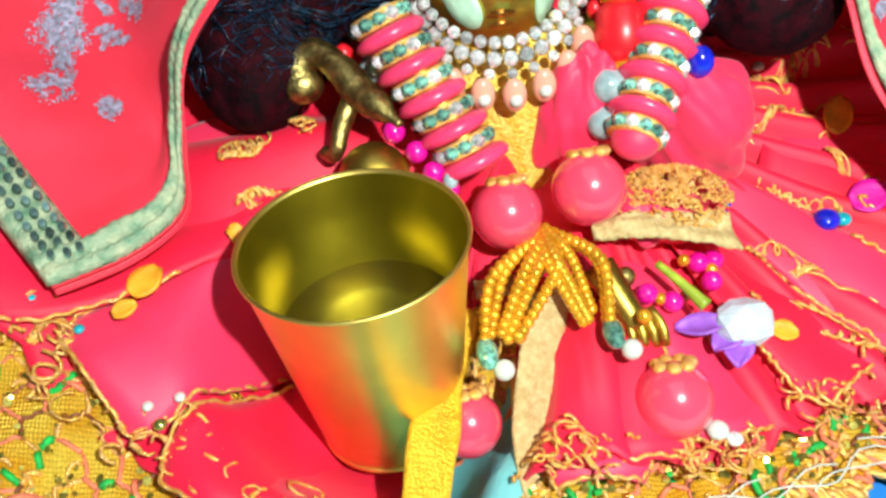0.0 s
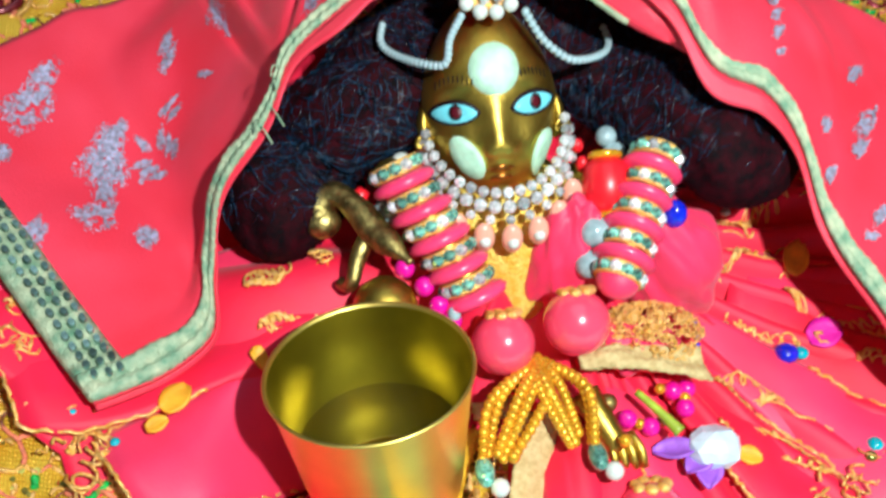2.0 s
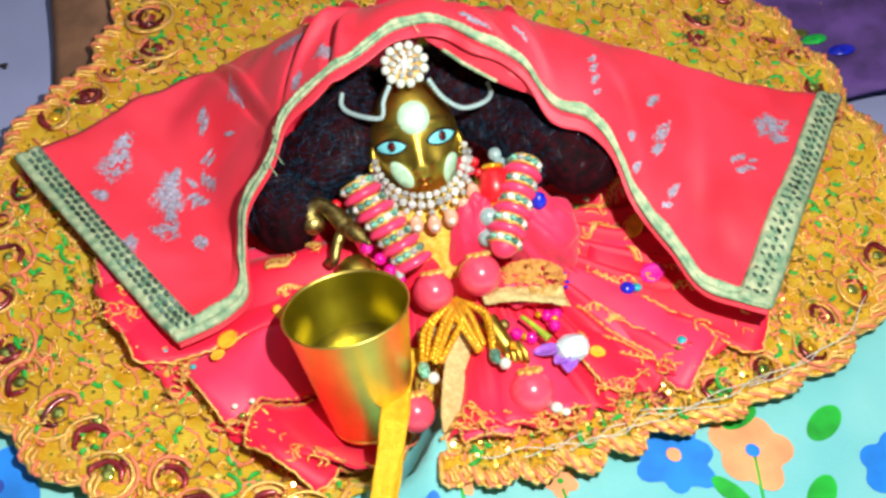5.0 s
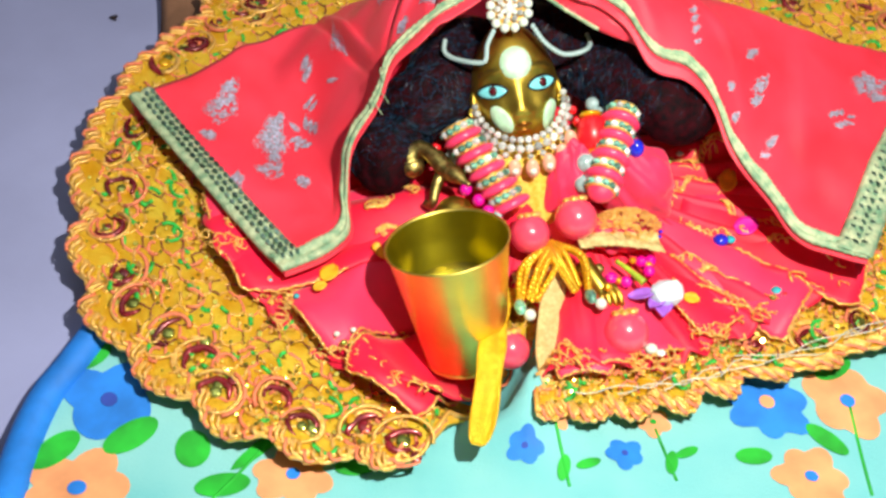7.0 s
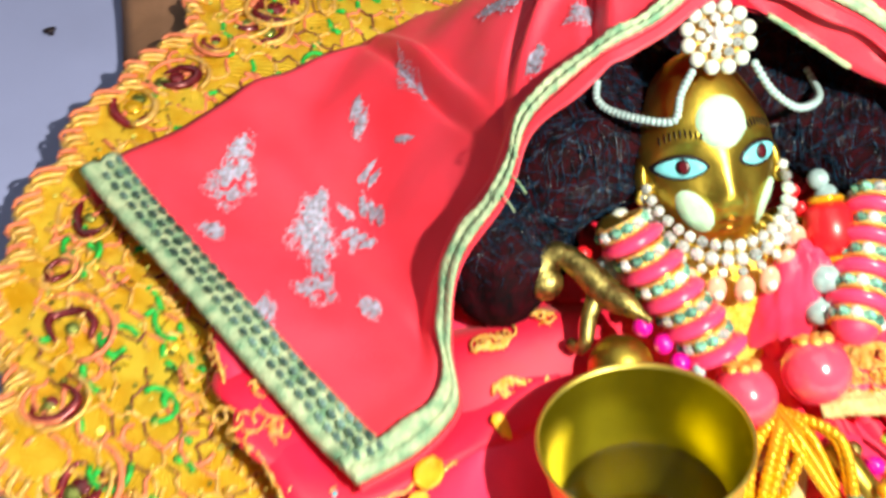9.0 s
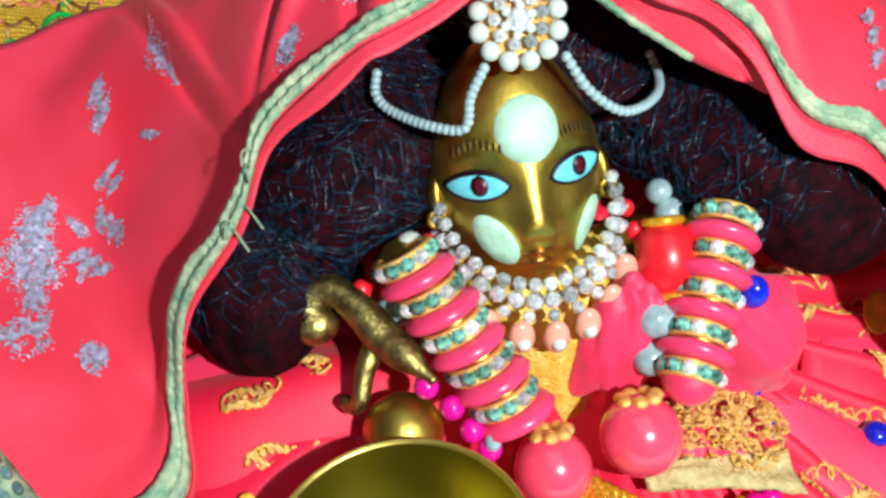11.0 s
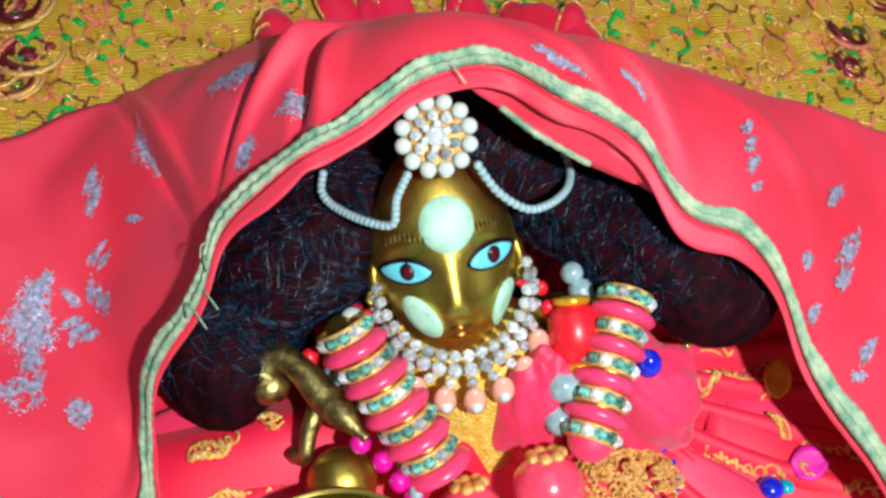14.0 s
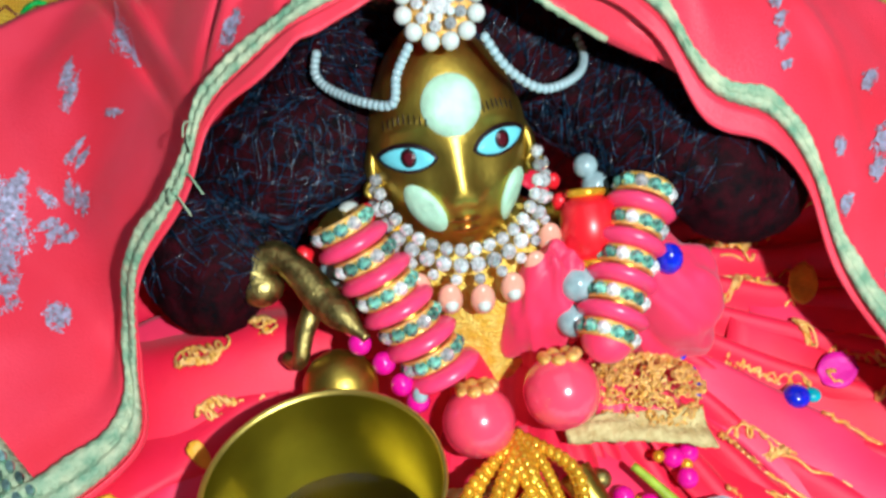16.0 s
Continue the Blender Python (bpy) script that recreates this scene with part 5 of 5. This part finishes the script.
bm = bmesh.new()
bmesh.ops.create_icosphere(bm, subdivisions=2, radius=1)
for vert in bm.verts:
    vert.co *= 1 + 0.16 * noise.noise(vert.co * 1.7)
bm.transform(Matrix.Translation((.0258, .1205, .0105)) @ Matrix.Diagonal((.0058, .0048, .0045, 1)))
part("bud", bm, BUD, flower, "white faceted silk bud", smooth=False)
for c, turn, l in (((.0170, .1205, .0112), 3.0, .0080), ((.0232, .1160, .0080), 4.4, .0066), ((.0215, .1178, .0095), 3.7, .0060)):
    rows = []
    for i in range(7):
        f = i / 6
        h = .0030 * math.sin(math.pi * (0.2 + .7 * f))
        rows.append([Vector(c) + Vector((math.cos(turn) * l * (f - .5) - math.sin(turn) * h * u, math.sin(turn) * l * (f - .5) + math.cos(turn) * h * u, .0012 * u * u - .001 * f)) for u in np.linspace(-1, 1, 7)])
    thicken(raw("petal", *grid_data(rows), PURPLE, flower, "violet silk petal"), 0.0005)

# ---- loose threads ----
for k, (s, bend) in enumerate(((.248, -.4), (.255, .7), (.262, -.5), (.285, .5), (.293, 1.0), (.47, -.5))):
    e = veil_point(s, 1)
    tube("loose_thread", spline([e + Vector((0, 0, .0012)), e + Vector((-.002 * bend, -.0012, .0022)), e + Vector((-.0035 * bend + .001, -.0035, .0010 * bend))], 12), 0.00018, TRIM, veil, "loose pale thread", sides=5)
for k in range(7):
    a0 = 262 + 9 * k
    pts = []
    for i in range(14):
        a = a0 + 1.7 * i
        x, y = polar(a, outer(a) - 0.003 + 0.0016 * math.sin(i * 0.9 + k) + 0.001 * k % 0.004)
        pts.append(on(x, y, 0.0062 + 0.0008 * math.sin(i + k)))
    tube("tinsel_thread", pts, 0.00018, PEARL_WHITE, skirt, "silver tinsel thread", sides=5)
nail = tagged(raw("nail", *lathe([(0.0, .0012), (.0016, .0010), (.0018, .0004), (.0009, 0.0), (.0009, -.004)], 16), EYEDARK), "small dark nail head in the panel", "nail")
nail.location = (-.1610, .2640, board(-.1610, .2640) + 0.0004)
